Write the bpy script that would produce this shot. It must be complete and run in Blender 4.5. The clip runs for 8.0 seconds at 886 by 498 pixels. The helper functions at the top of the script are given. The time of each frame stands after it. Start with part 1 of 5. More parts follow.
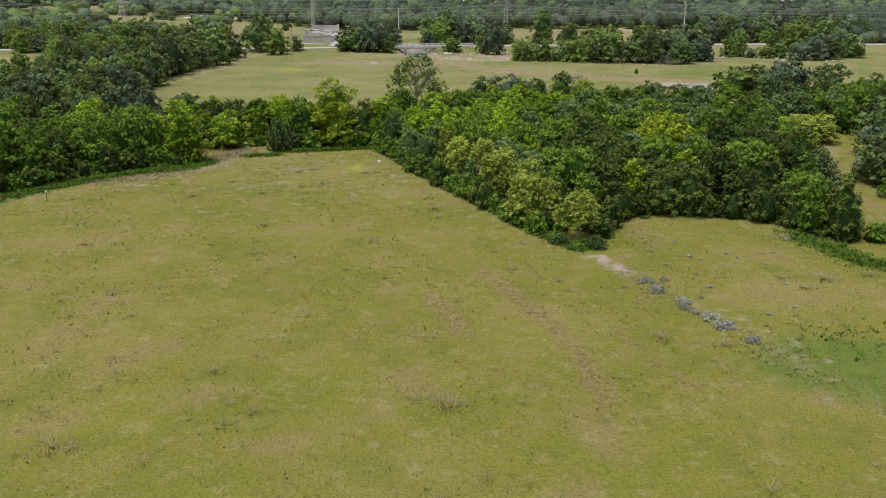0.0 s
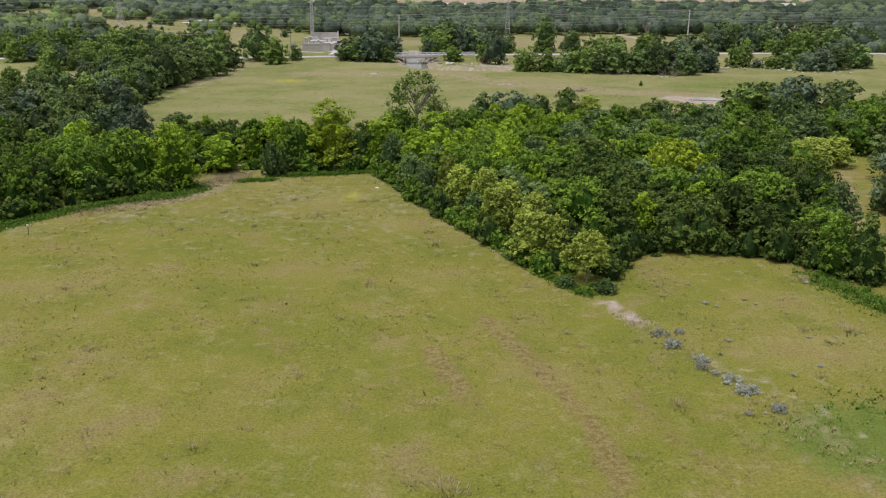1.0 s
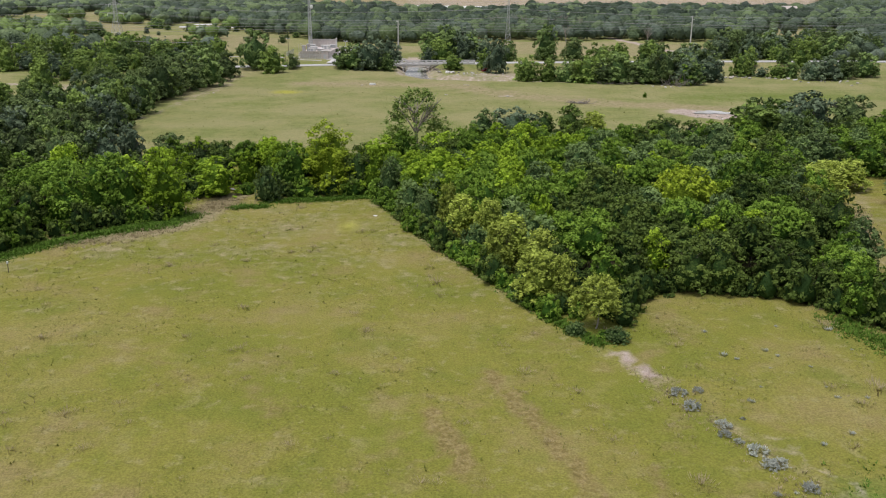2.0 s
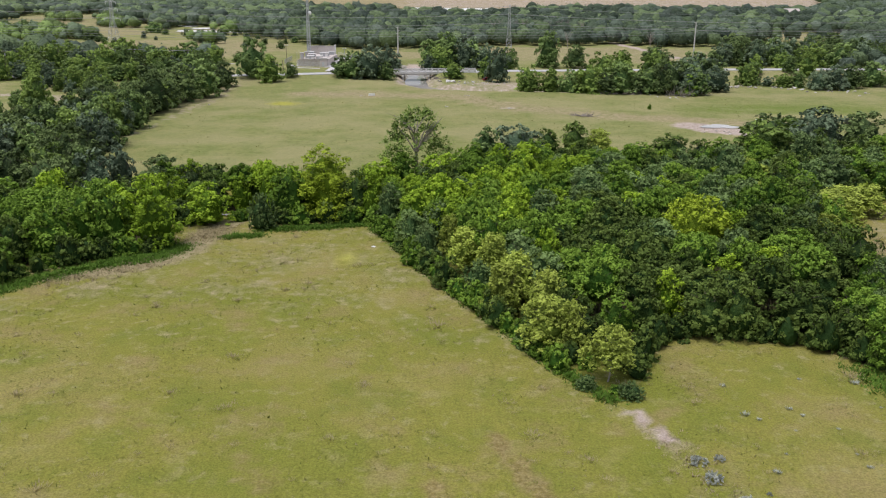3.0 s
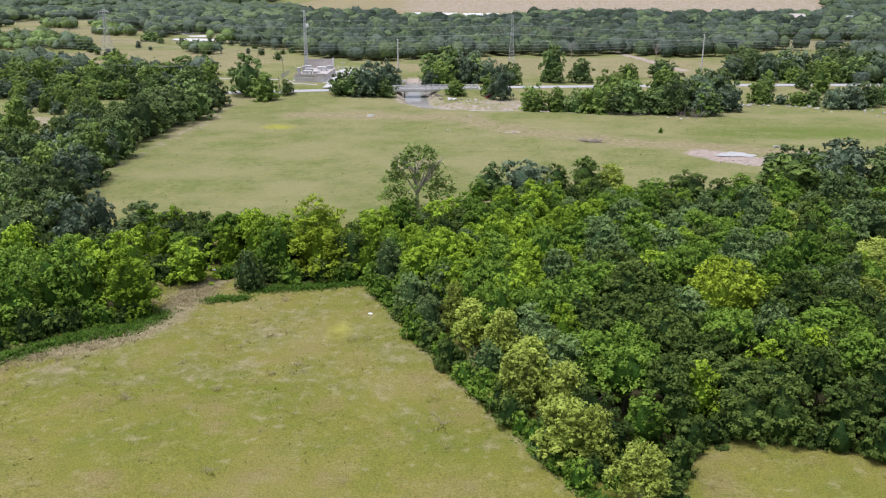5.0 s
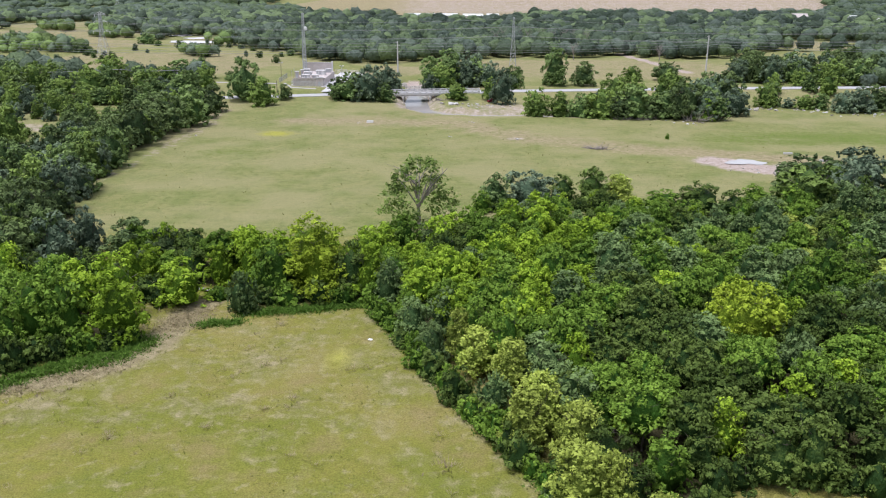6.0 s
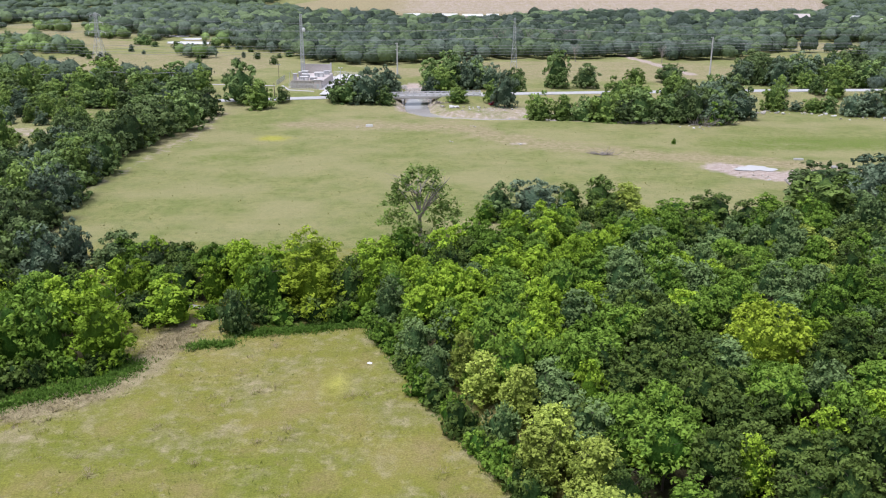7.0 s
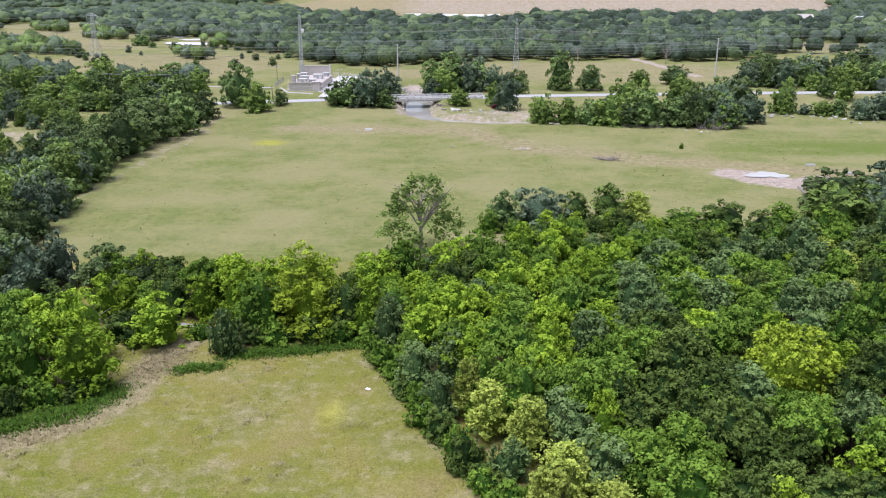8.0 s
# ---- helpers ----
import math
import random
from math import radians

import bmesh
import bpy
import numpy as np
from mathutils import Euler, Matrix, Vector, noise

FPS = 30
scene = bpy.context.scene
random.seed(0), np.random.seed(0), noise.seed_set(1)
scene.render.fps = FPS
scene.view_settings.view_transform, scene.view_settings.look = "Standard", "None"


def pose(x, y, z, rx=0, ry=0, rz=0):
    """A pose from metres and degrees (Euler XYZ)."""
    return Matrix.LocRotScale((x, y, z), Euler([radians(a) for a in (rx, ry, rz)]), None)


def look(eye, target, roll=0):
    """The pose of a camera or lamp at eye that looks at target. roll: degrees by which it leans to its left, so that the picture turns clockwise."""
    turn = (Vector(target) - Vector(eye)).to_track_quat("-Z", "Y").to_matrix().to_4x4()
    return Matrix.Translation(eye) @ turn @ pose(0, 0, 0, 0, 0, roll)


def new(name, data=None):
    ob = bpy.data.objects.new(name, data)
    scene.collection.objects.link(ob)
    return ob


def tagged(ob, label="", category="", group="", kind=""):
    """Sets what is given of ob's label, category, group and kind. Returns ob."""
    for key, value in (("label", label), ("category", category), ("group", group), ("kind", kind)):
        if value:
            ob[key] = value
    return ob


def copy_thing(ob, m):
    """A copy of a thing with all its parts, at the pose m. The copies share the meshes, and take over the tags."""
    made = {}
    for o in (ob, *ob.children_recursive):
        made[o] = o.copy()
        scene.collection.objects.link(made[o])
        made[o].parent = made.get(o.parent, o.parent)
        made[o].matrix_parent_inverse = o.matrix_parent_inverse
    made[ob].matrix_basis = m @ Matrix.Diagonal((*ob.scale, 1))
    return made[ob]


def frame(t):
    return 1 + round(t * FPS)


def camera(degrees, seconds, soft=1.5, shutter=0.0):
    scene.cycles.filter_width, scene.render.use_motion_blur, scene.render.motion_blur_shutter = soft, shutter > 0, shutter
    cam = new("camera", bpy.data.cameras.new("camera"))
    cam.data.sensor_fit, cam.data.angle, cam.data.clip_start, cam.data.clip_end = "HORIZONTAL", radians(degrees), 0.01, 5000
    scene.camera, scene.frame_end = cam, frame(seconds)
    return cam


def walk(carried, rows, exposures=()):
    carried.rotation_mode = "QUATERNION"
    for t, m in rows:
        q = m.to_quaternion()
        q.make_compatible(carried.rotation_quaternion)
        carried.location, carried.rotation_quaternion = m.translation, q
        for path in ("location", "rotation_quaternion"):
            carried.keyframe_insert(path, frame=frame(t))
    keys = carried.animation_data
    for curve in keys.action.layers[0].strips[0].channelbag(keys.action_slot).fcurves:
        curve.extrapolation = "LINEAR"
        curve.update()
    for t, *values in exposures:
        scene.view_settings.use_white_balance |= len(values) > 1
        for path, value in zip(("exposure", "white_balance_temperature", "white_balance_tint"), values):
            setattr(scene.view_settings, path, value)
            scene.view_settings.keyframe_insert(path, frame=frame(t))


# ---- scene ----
cam = camera(55.0, 8.0, soft=1.1)
PATH = [
    (0, (2.153, 0.95, 32.542), (2.102, 2.856, 31.936), 0.3),
    (0.5, (2.025, 4.66, 34.132), (1.974, 6.566, 33.528), 0.4),
    (1, (1.884, 8.239, 35.717), (1.832, 10.145, 35.113), 0.4),
    (1.5, (1.652, 11.918, 37.291), (1.601, 13.824, 36.687), 0.4),
    (3, (0.916, 22.892, 42.306), (0.866, 24.797, 41.7), 0.4),
    (3.5, (0.824, 26.755, 43.895), (0.772, 28.66, 43.289), 0.4),
    (4, (0.598, 30.392, 45.53), (0.546, 32.297, 44.923), 0.4),
    (4.5, (0.27, 34.253, 47.009), (0.219, 36.158, 46.402), 0.4),
    (6, (-0.764, 45.248, 49.155), (-0.815, 47.152, 48.547), 0.2),
    (6.5, (-1.253, 48.824, 49.324), (-1.302, 50.729, 48.715), 0.2),
    (7, (-1.565, 52.317, 49.514), (-1.614, 54.222, 48.905), 0.2),
    (7.5, (-1.768, 55.934, 49.568), (-1.818, 57.838, 48.959), 0.2),
    (8, (-2.068, 59.578, 49.65), (-2.118, 61.482, 49.041), 0.2),
]
walk(cam, [(t, look(eye, target, roll)) for t, eye, target, roll in PATH], exposures=[(0, -0.39, 6420, 11), (3.5, -0.22, 6080, 13), (8, 0.08, 5720, 16)])

# ---- light: bright overcast sky, a veiled high sun ----
world = bpy.data.worlds.new("sky")
scene.world = world
world.use_nodes = True
sky = world.node_tree.nodes.new("ShaderNodeTexSky")
sky.sky_type, sky.sun_disc = "NISHITA", False
sky.sun_elevation, sky.sun_rotation = radians(73), radians(235)
sky.air_density, sky.dust_density, sky.ozone_density = 1.0, 4.0, 0.6
world.node_tree.nodes["Background"].inputs["Strength"].default_value = 0.152
veil = world.node_tree.nodes.new("ShaderNodeHueSaturation")
veil.inputs["Saturation"].default_value = 0.45
world.node_tree.links.new(sky.outputs["Color"], veil.inputs["Color"])
world.node_tree.links.new(veil.outputs["Color"], world.node_tree.nodes["Background"].inputs["Color"])
sun = new("sun", bpy.data.lights.new("sun", "SUN"))
sun.data.energy, sun.data.angle, sun.data.color = 2.3, radians(24), (1.0, 0.96, 0.88)
sun.matrix_world = look((-26, -18, 108), (0, 0, 0))

# ---- materials ----
def shader(name, rough=0.8, metal=0.0):
    m = bpy.data.materials.new(name)
    m.use_nodes = True
    b = m.node_tree.nodes["Principled BSDF"]
    b.inputs["Roughness"].default_value, b.inputs["Metallic"].default_value = rough, metal
    b.inputs["Specular IOR Level"].default_value = 0.3
    return m, m.node_tree.nodes, m.node_tree.links, b


def add_noise(n, l, scale, detail=4.0, rough=0.6, coords="Object"):
    c = n.new("ShaderNodeTexCoord")
    x = n.new("ShaderNodeTexNoise")
    x.inputs["Scale"].default_value, x.inputs["Detail"].default_value, x.inputs["Roughness"].default_value = scale, detail, rough
    l.new(c.outputs[coords], x.inputs["Vector"])
    return x.outputs["Fac"]


def ramp(n, l, fac, stops):
    r = n.new("ShaderNodeValToRGB")
    while len(r.color_ramp.elements) < len(stops):
        r.color_ramp.elements.new(0.5)
    for e, (p, c) in zip(r.color_ramp.elements, stops):
        e.position, e.color = p, (*c, 1)
    l.new(fac, r.inputs["Fac"])
    return r.outputs["Color"]


def mixed(n, l, fac, a, b, blend="MIX"):
    x = n.new("ShaderNodeMix")
    x.data_type, x.blend_type = "RGBA", blend
    for k, v in ((0, fac), (6, a), (7, b)):
        if isinstance(v, (int, float)):
            x.inputs[k].default_value = v
        elif isinstance(v, tuple):
            x.inputs[k].default_value = (*v, 1)
        else:
            l.new(v, x.inputs[k])
    return x.outputs[2]


def calc(n, l, op, a, b, clamp=False):
    x = n.new("ShaderNodeMath")
    x.operation, x.use_clamp = op, clamp
    for k, v in enumerate((a, b)):
        if isinstance(v, (int, float)):
            x.inputs[k].default_value = v
        else:
            l.new(v, x.inputs[k])
    return x.outputs[0]


def bumped(n, l, b, height, strength, distance):
    x = n.new("ShaderNodeBump")
    x.inputs["Strength"].default_value, x.inputs["Distance"].default_value = strength, distance
    l.new(height, x.inputs["Height"])
    l.new(x.outputs["Normal"], b.inputs["Normal"])


def plain(name, dark, light, scale=2.0, rough=0.8, metal=0.0, bump=0.02):
    """A worn surface: blotches of two tones, finer grain, light relief."""
    m, n, l, b = shader(name, rough, metal)
    big, fine = add_noise(n, l, scale), add_noise(n, l, scale * 9, 6)
    c = ramp(n, l, big, ((0.3, dark), (0.7, light)))
    l.new(mixed(n, l, 0.35, c, ramp(n, l, fine, ((0.3, dark), (0.7, light)))), b.inputs["Base Color"])
    if bump:
        bumped(n, l, b, fine, 0.5, bump)
    return m


def foliage(name, dark, light, warm, grain=0.45, clump=1.6, relief=0.5):
    """Leaves: each tree its own tint, each spray its own tone, crown shade put into the tone too, clumps in relief,
    light shining through.
    """
    m, n, l, b = shader(name, 0.6)
    b.inputs["Specular IOR Level"].default_value = 0.08
    o, g = n.new("ShaderNodeObjectInfo"), n.new("ShaderNodeNewGeometry")
    k = n.new("ShaderNodeAttribute")
    k.attribute_name = "tone"
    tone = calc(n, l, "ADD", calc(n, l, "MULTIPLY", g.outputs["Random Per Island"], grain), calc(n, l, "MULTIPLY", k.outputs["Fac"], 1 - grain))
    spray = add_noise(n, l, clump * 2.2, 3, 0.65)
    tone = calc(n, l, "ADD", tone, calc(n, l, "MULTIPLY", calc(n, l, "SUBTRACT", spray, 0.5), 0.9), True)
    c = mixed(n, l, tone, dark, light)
    c = mixed(n, l, calc(n, l, "MULTIPLY", calc(n, l, "MULTIPLY", o.outputs["Random"], 0.6), tone), c, warm)
    h = n.new("ShaderNodeHueSaturation")
    l.new(calc(n, l, "ADD", calc(n, l, "MULTIPLY", o.outputs["Random"], 0.5), 0.75), h.inputs["Value"])
    l.new(c, h.inputs["Color"])
    l.new(h.outputs["Color"], b.inputs["Base Color"])
    lumps = calc(n, l, "ADD", add_noise(n, l, clump, 2, 0.5), calc(n, l, "MULTIPLY", spray, 0.5))
    bumped(n, l, b, lumps, 1.0, relief / clump)
    t, x = n.new("ShaderNodeBsdfTranslucent"), n.new("ShaderNodeMixShader")
    l.new(h.outputs["Color"], t.inputs["Color"])
    x.inputs[0].default_value = 0.08
    l.new(b.outputs[0], x.inputs[1])
    l.new(t.outputs[0], x.inputs[2])
    l.new(x.outputs[0], n["Material Output"].inputs["Surface"])
    return m


LEAF = {
    "bright": foliage("leaf_bright", (0.075, 0.146, 0.010), (0.360, 0.540, 0.040), (0.340, 0.430, 0.040), 0.22),
    "fresh": foliage("leaf_fresh", (0.110, 0.175, 0.011), (0.430, 0.560, 0.046), (0.420, 0.485, 0.044), 0.22),
    "mid": foliage("leaf_mid", (0.038, 0.092, 0.011), (0.235, 0.385, 0.048), (0.215, 0.300, 0.042), 0.22),
    "dark": foliage("leaf_dark", (0.022, 0.048, 0.011), (0.142, 0.212, 0.044), (0.135, 0.172, 0.036), 0.22),
    "grey": foliage("leaf_grey", (0.042, 0.082, 0.026), (0.250, 0.350, 0.122), (0.190, 0.270, 0.084), 0.22),
    "willow": foliage("leaf_willow", (0.150, 0.205, 0.032), (0.520, 0.610, 0.112), (0.470, 0.540, 0.102), 0.22),
    # leaves of far trees and woods: greyer, bluer, with haze put into base colour
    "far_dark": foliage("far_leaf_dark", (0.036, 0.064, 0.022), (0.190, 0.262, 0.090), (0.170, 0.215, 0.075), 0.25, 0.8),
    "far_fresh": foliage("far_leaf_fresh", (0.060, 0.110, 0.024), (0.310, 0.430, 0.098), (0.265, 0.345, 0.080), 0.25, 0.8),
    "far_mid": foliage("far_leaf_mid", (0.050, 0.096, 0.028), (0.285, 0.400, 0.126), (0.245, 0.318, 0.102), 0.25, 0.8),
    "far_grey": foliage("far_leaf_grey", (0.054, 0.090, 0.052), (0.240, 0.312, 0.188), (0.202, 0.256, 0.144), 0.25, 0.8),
    "wood_dark": foliage("hazed_leaf_dark", (0.030, 0.048, 0.034), (0.130, 0.174, 0.110), (0.108, 0.140, 0.080), 0.12, 0.42, 0.8),
    "wood_mid": foliage("hazed_leaf_mid", (0.042, 0.068, 0.038), (0.205, 0.276, 0.132), (0.172, 0.220, 0.104), 0.12, 0.42, 0.8),
    "wood_grey": foliage("hazed_leaf_grey", (0.040, 0.060, 0.050), (0.168, 0.212, 0.160), (0.140, 0.178, 0.116), 0.12, 0.42, 0.8),
    "sage": foliage("leaf_sage", (0.36, 0.39, 0.35), (0.62, 0.64, 0.58), (0.52, 0.54, 0.46)),
    "weed": foliage("leaf_weed", (0.070, 0.140, 0.018), (0.178, 0.295, 0.043), (0.150, 0.230, 0.036)),
    "meadow": foliage("meadow_blade", (0.150, 0.172, 0.034), (0.270, 0.270, 0.062), (0.240, 0.240, 0.056)),
    "straw": foliage("dry_straw", (0.270, 0.225, 0.125), (0.520, 0.445, 0.280), (0.440, 0.360, 0.215)),
}
BARK = plain("bark", (0.07, 0.055, 0.04), (0.19, 0.16, 0.13), 3.0, 0.9, 0, 0.05)
PALE_BARK = plain("pale_bark", (0.22, 0.19, 0.16), (0.42, 0.38, 0.33), 3.0, 0.9, 0, 0.05)
CALICHE = plain("caliche", (0.55, 0.54, 0.53), (0.76, 0.75, 0.74), 0.12, 0.95)
CONCRETE = plain("concrete", (0.50, 0.485, 0.47), (0.68, 0.66, 0.64), 0.8, 0.85)
ROAD = plain("road_surface", (0.40, 0.39, 0.39), (0.53, 0.52, 0.51), 0.4, 0.9)
STONE = plain("stone", (0.30, 0.275, 0.24), (0.58, 0.53, 0.47), 1.0, 0.9, 0, 0.05)
GALV = plain("galvanised_steel", (0.42, 0.43, 0.44), (0.58, 0.59, 0.60), 3.0, 0.55, 0.6, 0)
WHITE = plain("white_paint", (0.66, 0.66, 0.64), (0.82, 0.82, 0.80), 2.0, 0.5, 0, 0)
BLOCK = plain("pale_block_wall", (0.48, 0.42, 0.39), (0.62, 0.55, 0.52), 0.7, 0.9)
CREOSOTE = plain("weathered_pole_wood", (0.09, 0.07, 0.055), (0.17, 0.14, 0.11), 2.0, 0.9)
WIRE = plain("wire", (0.26, 0.26, 0.27), (0.36, 0.36, 0.37), 1.0, 0.5, 0.0, 0)
DRYWOOD = plain("dead_wood", (0.20, 0.17, 0.15), (0.40, 0.36, 0.32), 3.0, 0.9)


def ground_material():
    m, n, l, b = shader("meadow", 0.95)
    b.inputs["Specular IOR Level"].default_value = 0.1
    big, mid, fine, tiny, blade = (add_noise(n, l, sc, d) for sc, d in ((0.035, 3), (0.13, 4), (0.55, 5), (1.7, 4), (5.0, 3)))
    patch = add_noise(n, l, 0.3, 3, 0.5)
    base = ramp(n, l, big, ((0.36, (0.188, 0.202, 0.034)), (0.52, (0.228, 0.219, 0.046)), (0.66, (0.270, 0.236, 0.076))))
    base = mixed(n, l, ramp(n, l, mid, ((0.50, (0, 0, 0)), (0.66, (0.7, 0.7, 0.7)))), base, (0.172, 0.192, 0.034))
    base = mixed(n, l, ramp(n, l, mid, ((0.32, (0.75, 0.75, 0.75)), (0.47, (0, 0, 0)))), base, (0.270, 0.214, 0.094))
    base = mixed(n, l, ramp(n, l, patch, ((0.56, (0, 0, 0)), (0.72, (0.45, 0.45, 0.45)))), base, (0.318, 0.280, 0.120))
    base = mixed(n, l, ramp(n, l, fine, ((0.57, (0, 0, 0)), (0.70, (0.6, 0.6, 0.6)))), base, (0.32, 0.285, 0.135))
    base = mixed(n, l, ramp(n, l, tiny, ((0.55, (0, 0, 0)), (0.70, (0.5, 0.5, 0.5)))), base, (0.130, 0.145, 0.030))
    edge = calc(n, l, "ADD", calc(n, l, "MULTIPLY", mid, 0.5), calc(n, l, "MULTIPLY", fine, 0.5))
    zone = {}
    for k in ("lush", "dry", "bare", "litter", "pasture", "rust", "bloom"):
        a = n.new("ShaderNodeAttribute")
        a.attribute_name = k
        f = calc(n, l, "ADD", a.outputs["Fac"], calc(n, l, "MULTIPLY", calc(n, l, "SUBTRACT", edge, 0.5), 1.6))
        f = calc(n, l, "MULTIPLY", calc(n, l, "SUBTRACT", f, 0.30), 2.4, True)
        zone[k] = calc(n, l, "MULTIPLY", f, calc(n, l, "MULTIPLY", a.outputs["Fac"], 6.0, True))
    past = mixed(n, l, ramp(n, l, fine, ((0.48, (0, 0, 0)), (0.64, (0.75, 0.75, 0.75)))), ramp(n, l, mid, ((0.36, (0.195, 0.218, 0.070)), (0.64, (0.262, 0.254, 0.100)))), (0.160, 0.190, 0.060))
    past = mixed(n, l, ramp(n, l, big, ((0.43, (0, 0, 0)), (0.60, (0.6, 0.6, 0.6)))), past, (0.330, 0.295, 0.150))
    base = mixed(n, l, zone["pasture"], base, past)
    base = mixed(n, l, zone["lush"], base, ramp(n, l, fine, ((0.3, (0.118, 0.165, 0.032)), (0.7, (0.170, 0.215, 0.046)))))
    base = mixed(n, l, zone["dry"], base, ramp(n, l, fine, ((0.3, (0.24, 0.20, 0.105)), (0.7, (0.38, 0.325, 0.19)))))
    # leaf litter, taken darker so its colour also holds the shade under crowns
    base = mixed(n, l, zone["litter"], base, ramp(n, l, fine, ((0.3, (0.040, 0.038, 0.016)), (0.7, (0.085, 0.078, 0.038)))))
    base = mixed(n, l, zone["bare"], base, ramp(n, l, fine, ((0.3, (0.35, 0.275, 0.23)), (0.7, (0.51, 0.425, 0.37)))))
    base = mixed(n, l, calc(n, l, "MULTIPLY", zone["rust"], 0.8), base, ramp(n, l, tiny, ((0.4, (0.19, 0.14, 0.055)), (0.6, (0.30, 0.235, 0.11)))))
    base = mixed(n, l, calc(n, l, "MULTIPLY", zone["bloom"], 0.7), base, (0.38, 0.37, 0.045))
    grain = ramp(n, l, blade, ((0.36, (0.70, 0.70, 0.70)), (0.64, (1.32, 1.32, 1.32))))
    l.new(mixed(n, l, 0.62, base, grain, "MULTIPLY"), b.inputs["Base Color"])
    bumped(n, l, b, calc(n, l, "ADD", calc(n, l, "ADD", tiny, fine), blade), 0.8, 0.16)
    return m


GROUND = ground_material()


def water_material(name, silt_and_sky):
    m, n, l, b = shader(name, 0.08)
    b.inputs["Base Color"].default_value = (*silt_and_sky, 1)
    b.inputs["Specular IOR Level"].default_value = 0.6
    bumped(n, l, b, add_noise(n, l, 1.5, 3), 0.06, 0.03)
    return m


# bases pale with silt, and with the sky's reflection put into the colour
WATER, POND = water_material("still_water", (0.40, 0.38, 0.35)), water_material("silty_sky_water", (0.62, 0.59, 0.55))

# ---- helpers for meshes ----


def mesh_from(name, verts, faces, material, smooth=False):
    me = bpy.data.meshes.new(name)
    verts, faces = np.asarray(verts, np.float32), np.asarray(faces, np.int32)
    k = faces.shape[1]
    me.vertices.add(len(verts))
    me.vertices.foreach_set("co", verts.ravel())
    me.loops.add(faces.size)
    me.loops.foreach_set("vertex_index", faces.ravel())
    me.polygons.add(len(faces))
    me.polygons.foreach_set("loop_start", np.arange(0, faces.size, k, dtype=np.int32))
    if smooth:
        me.polygons.foreach_set("use_smooth", np.ones(len(faces), bool))
    me.update(calc_edges=True)
    me.materials.append(material)
    return me


def part(name, data, material, parent=None, label=""):
    """Links a bmesh or a mesh as one mesh object under a thing or a part."""
    if isinstance(data, bmesh.types.BMesh):
        me = bpy.data.meshes.new(name)
        data.to_mesh(me)
        data.free()
        me.materials.append(material)
        data = me
    ob = new(name, data)
    if parent is not None:
        ob.parent = parent
    return tagged(ob, label)


def block(bm, x0, x1, y0, y1, z0, z1, bevel=0.0):
    r = bmesh.ops.create_cube(bm, size=1.0, matrix=Matrix.Translation(((x0 + x1) / 2, (y0 + y1) / 2, (z0 + z1) / 2)) @ Matrix.Diagonal((x1 - x0, y1 - y0, z1 - z0, 1)))
    if bevel:
        es = list({e for v in r["verts"] for e in v.link_edges})
        bmesh.ops.bevel(bm, geom=es, offset=bevel, segments=1, affect="EDGES")
    return bm


def rod(bm, a, b, r0, r1=None, sides=6):
    a, b = Vector(a), Vector(b)
    m = Matrix.Translation((a + b) / 2) @ (b - a).to_track_quat("Z", "Y").to_matrix().to_4x4()
    bmesh.ops.create_cone(bm, cap_ends=True, segments=sides, radius1=r0, radius2=r0 if r1 is None else r1, depth=(b - a).length, matrix=m)
    return bm


def inside(px, py, poly):
    px, py = np.asarray(px, float), np.asarray(py, float)
    res = np.zeros(px.shape, bool)
    for (x0, y0), (x1, y1) in zip(poly, poly[1:] + poly[:1]):
        c = (y0 > py) != (y1 > py)
        res ^= c & (px < (x1 - x0) * (py - y0) / (y1 - y0 + 1e-12) + x0)
    return res


def away(px, py, line):
    """Distance to a polyline."""
    best = np.full(np.shape(px), 1e9)
    for (x0, y0), (x1, y1) in zip(line, line[1:]):
        dx, dy = x1 - x0, y1 - y0
        t = np.clip(((px - x0) * dx + (py - y0) * dy) / (dx * dx + dy * dy), 0, 1)
        best = np.minimum(best, np.hypot(px - x0 - t * dx, py - y0 - t * dy))
    return best


def near(d, full, none):
    return np.clip((none - d) / (none - full), 0, 1)


# ---- the plan ----
ROAD_X = (-900, -175, -100, -60, -33, 2, 46, 127, 171, 900)
ROAD_Y = (340, 390, 400, 409, 413, 418.5, 424, 432.5, 435, 470)
ROAD_Z = (1.0, 1.0, 1.1, 1.5, 1.9, 2.0, 2.2, 2.6, 2.8, 3.0)


def road_y(x):
    return sum(np.interp(np.asarray(x) + d, ROAD_X, ROAD_Y) for d in (-16, -8, 0, 8, 16)) / 5


def road_z(x):
    return sum(np.interp(np.asarray(x) + d, ROAD_X, ROAD_Z) for d in (-16, -8, 0, 8, 16)) / 5


CREEK = [(-28, 484), (-25, 460), (-23, 435), (-22, 408), (-20, 388), (-12, 377), (4, 372), (22, 373), (50, 368), (86, 370)]
BROOK = [(-56, 184), (-48, 179.5), (-40, 177)]
TRACK = [(84, 190), (73, 167), (67, 152), (64, 140), (61, 127), (61, 118), (66, 104)]
WOOD = [(-16, 174), (-6, 153), (3, 148), (8, 136), (14, 127), (19, 117), (22, 118), (29, 123), (40, 121), (47, 115), (52, 109), (56, 114), (57, 128), (59, 142), (62, 154), (64, 166), (62, 178), (66, 190), (80, 205), (88, 225), (76, 229), (58, 212), (50, 206), (34, 212), (10, 206), (-18, 194)]
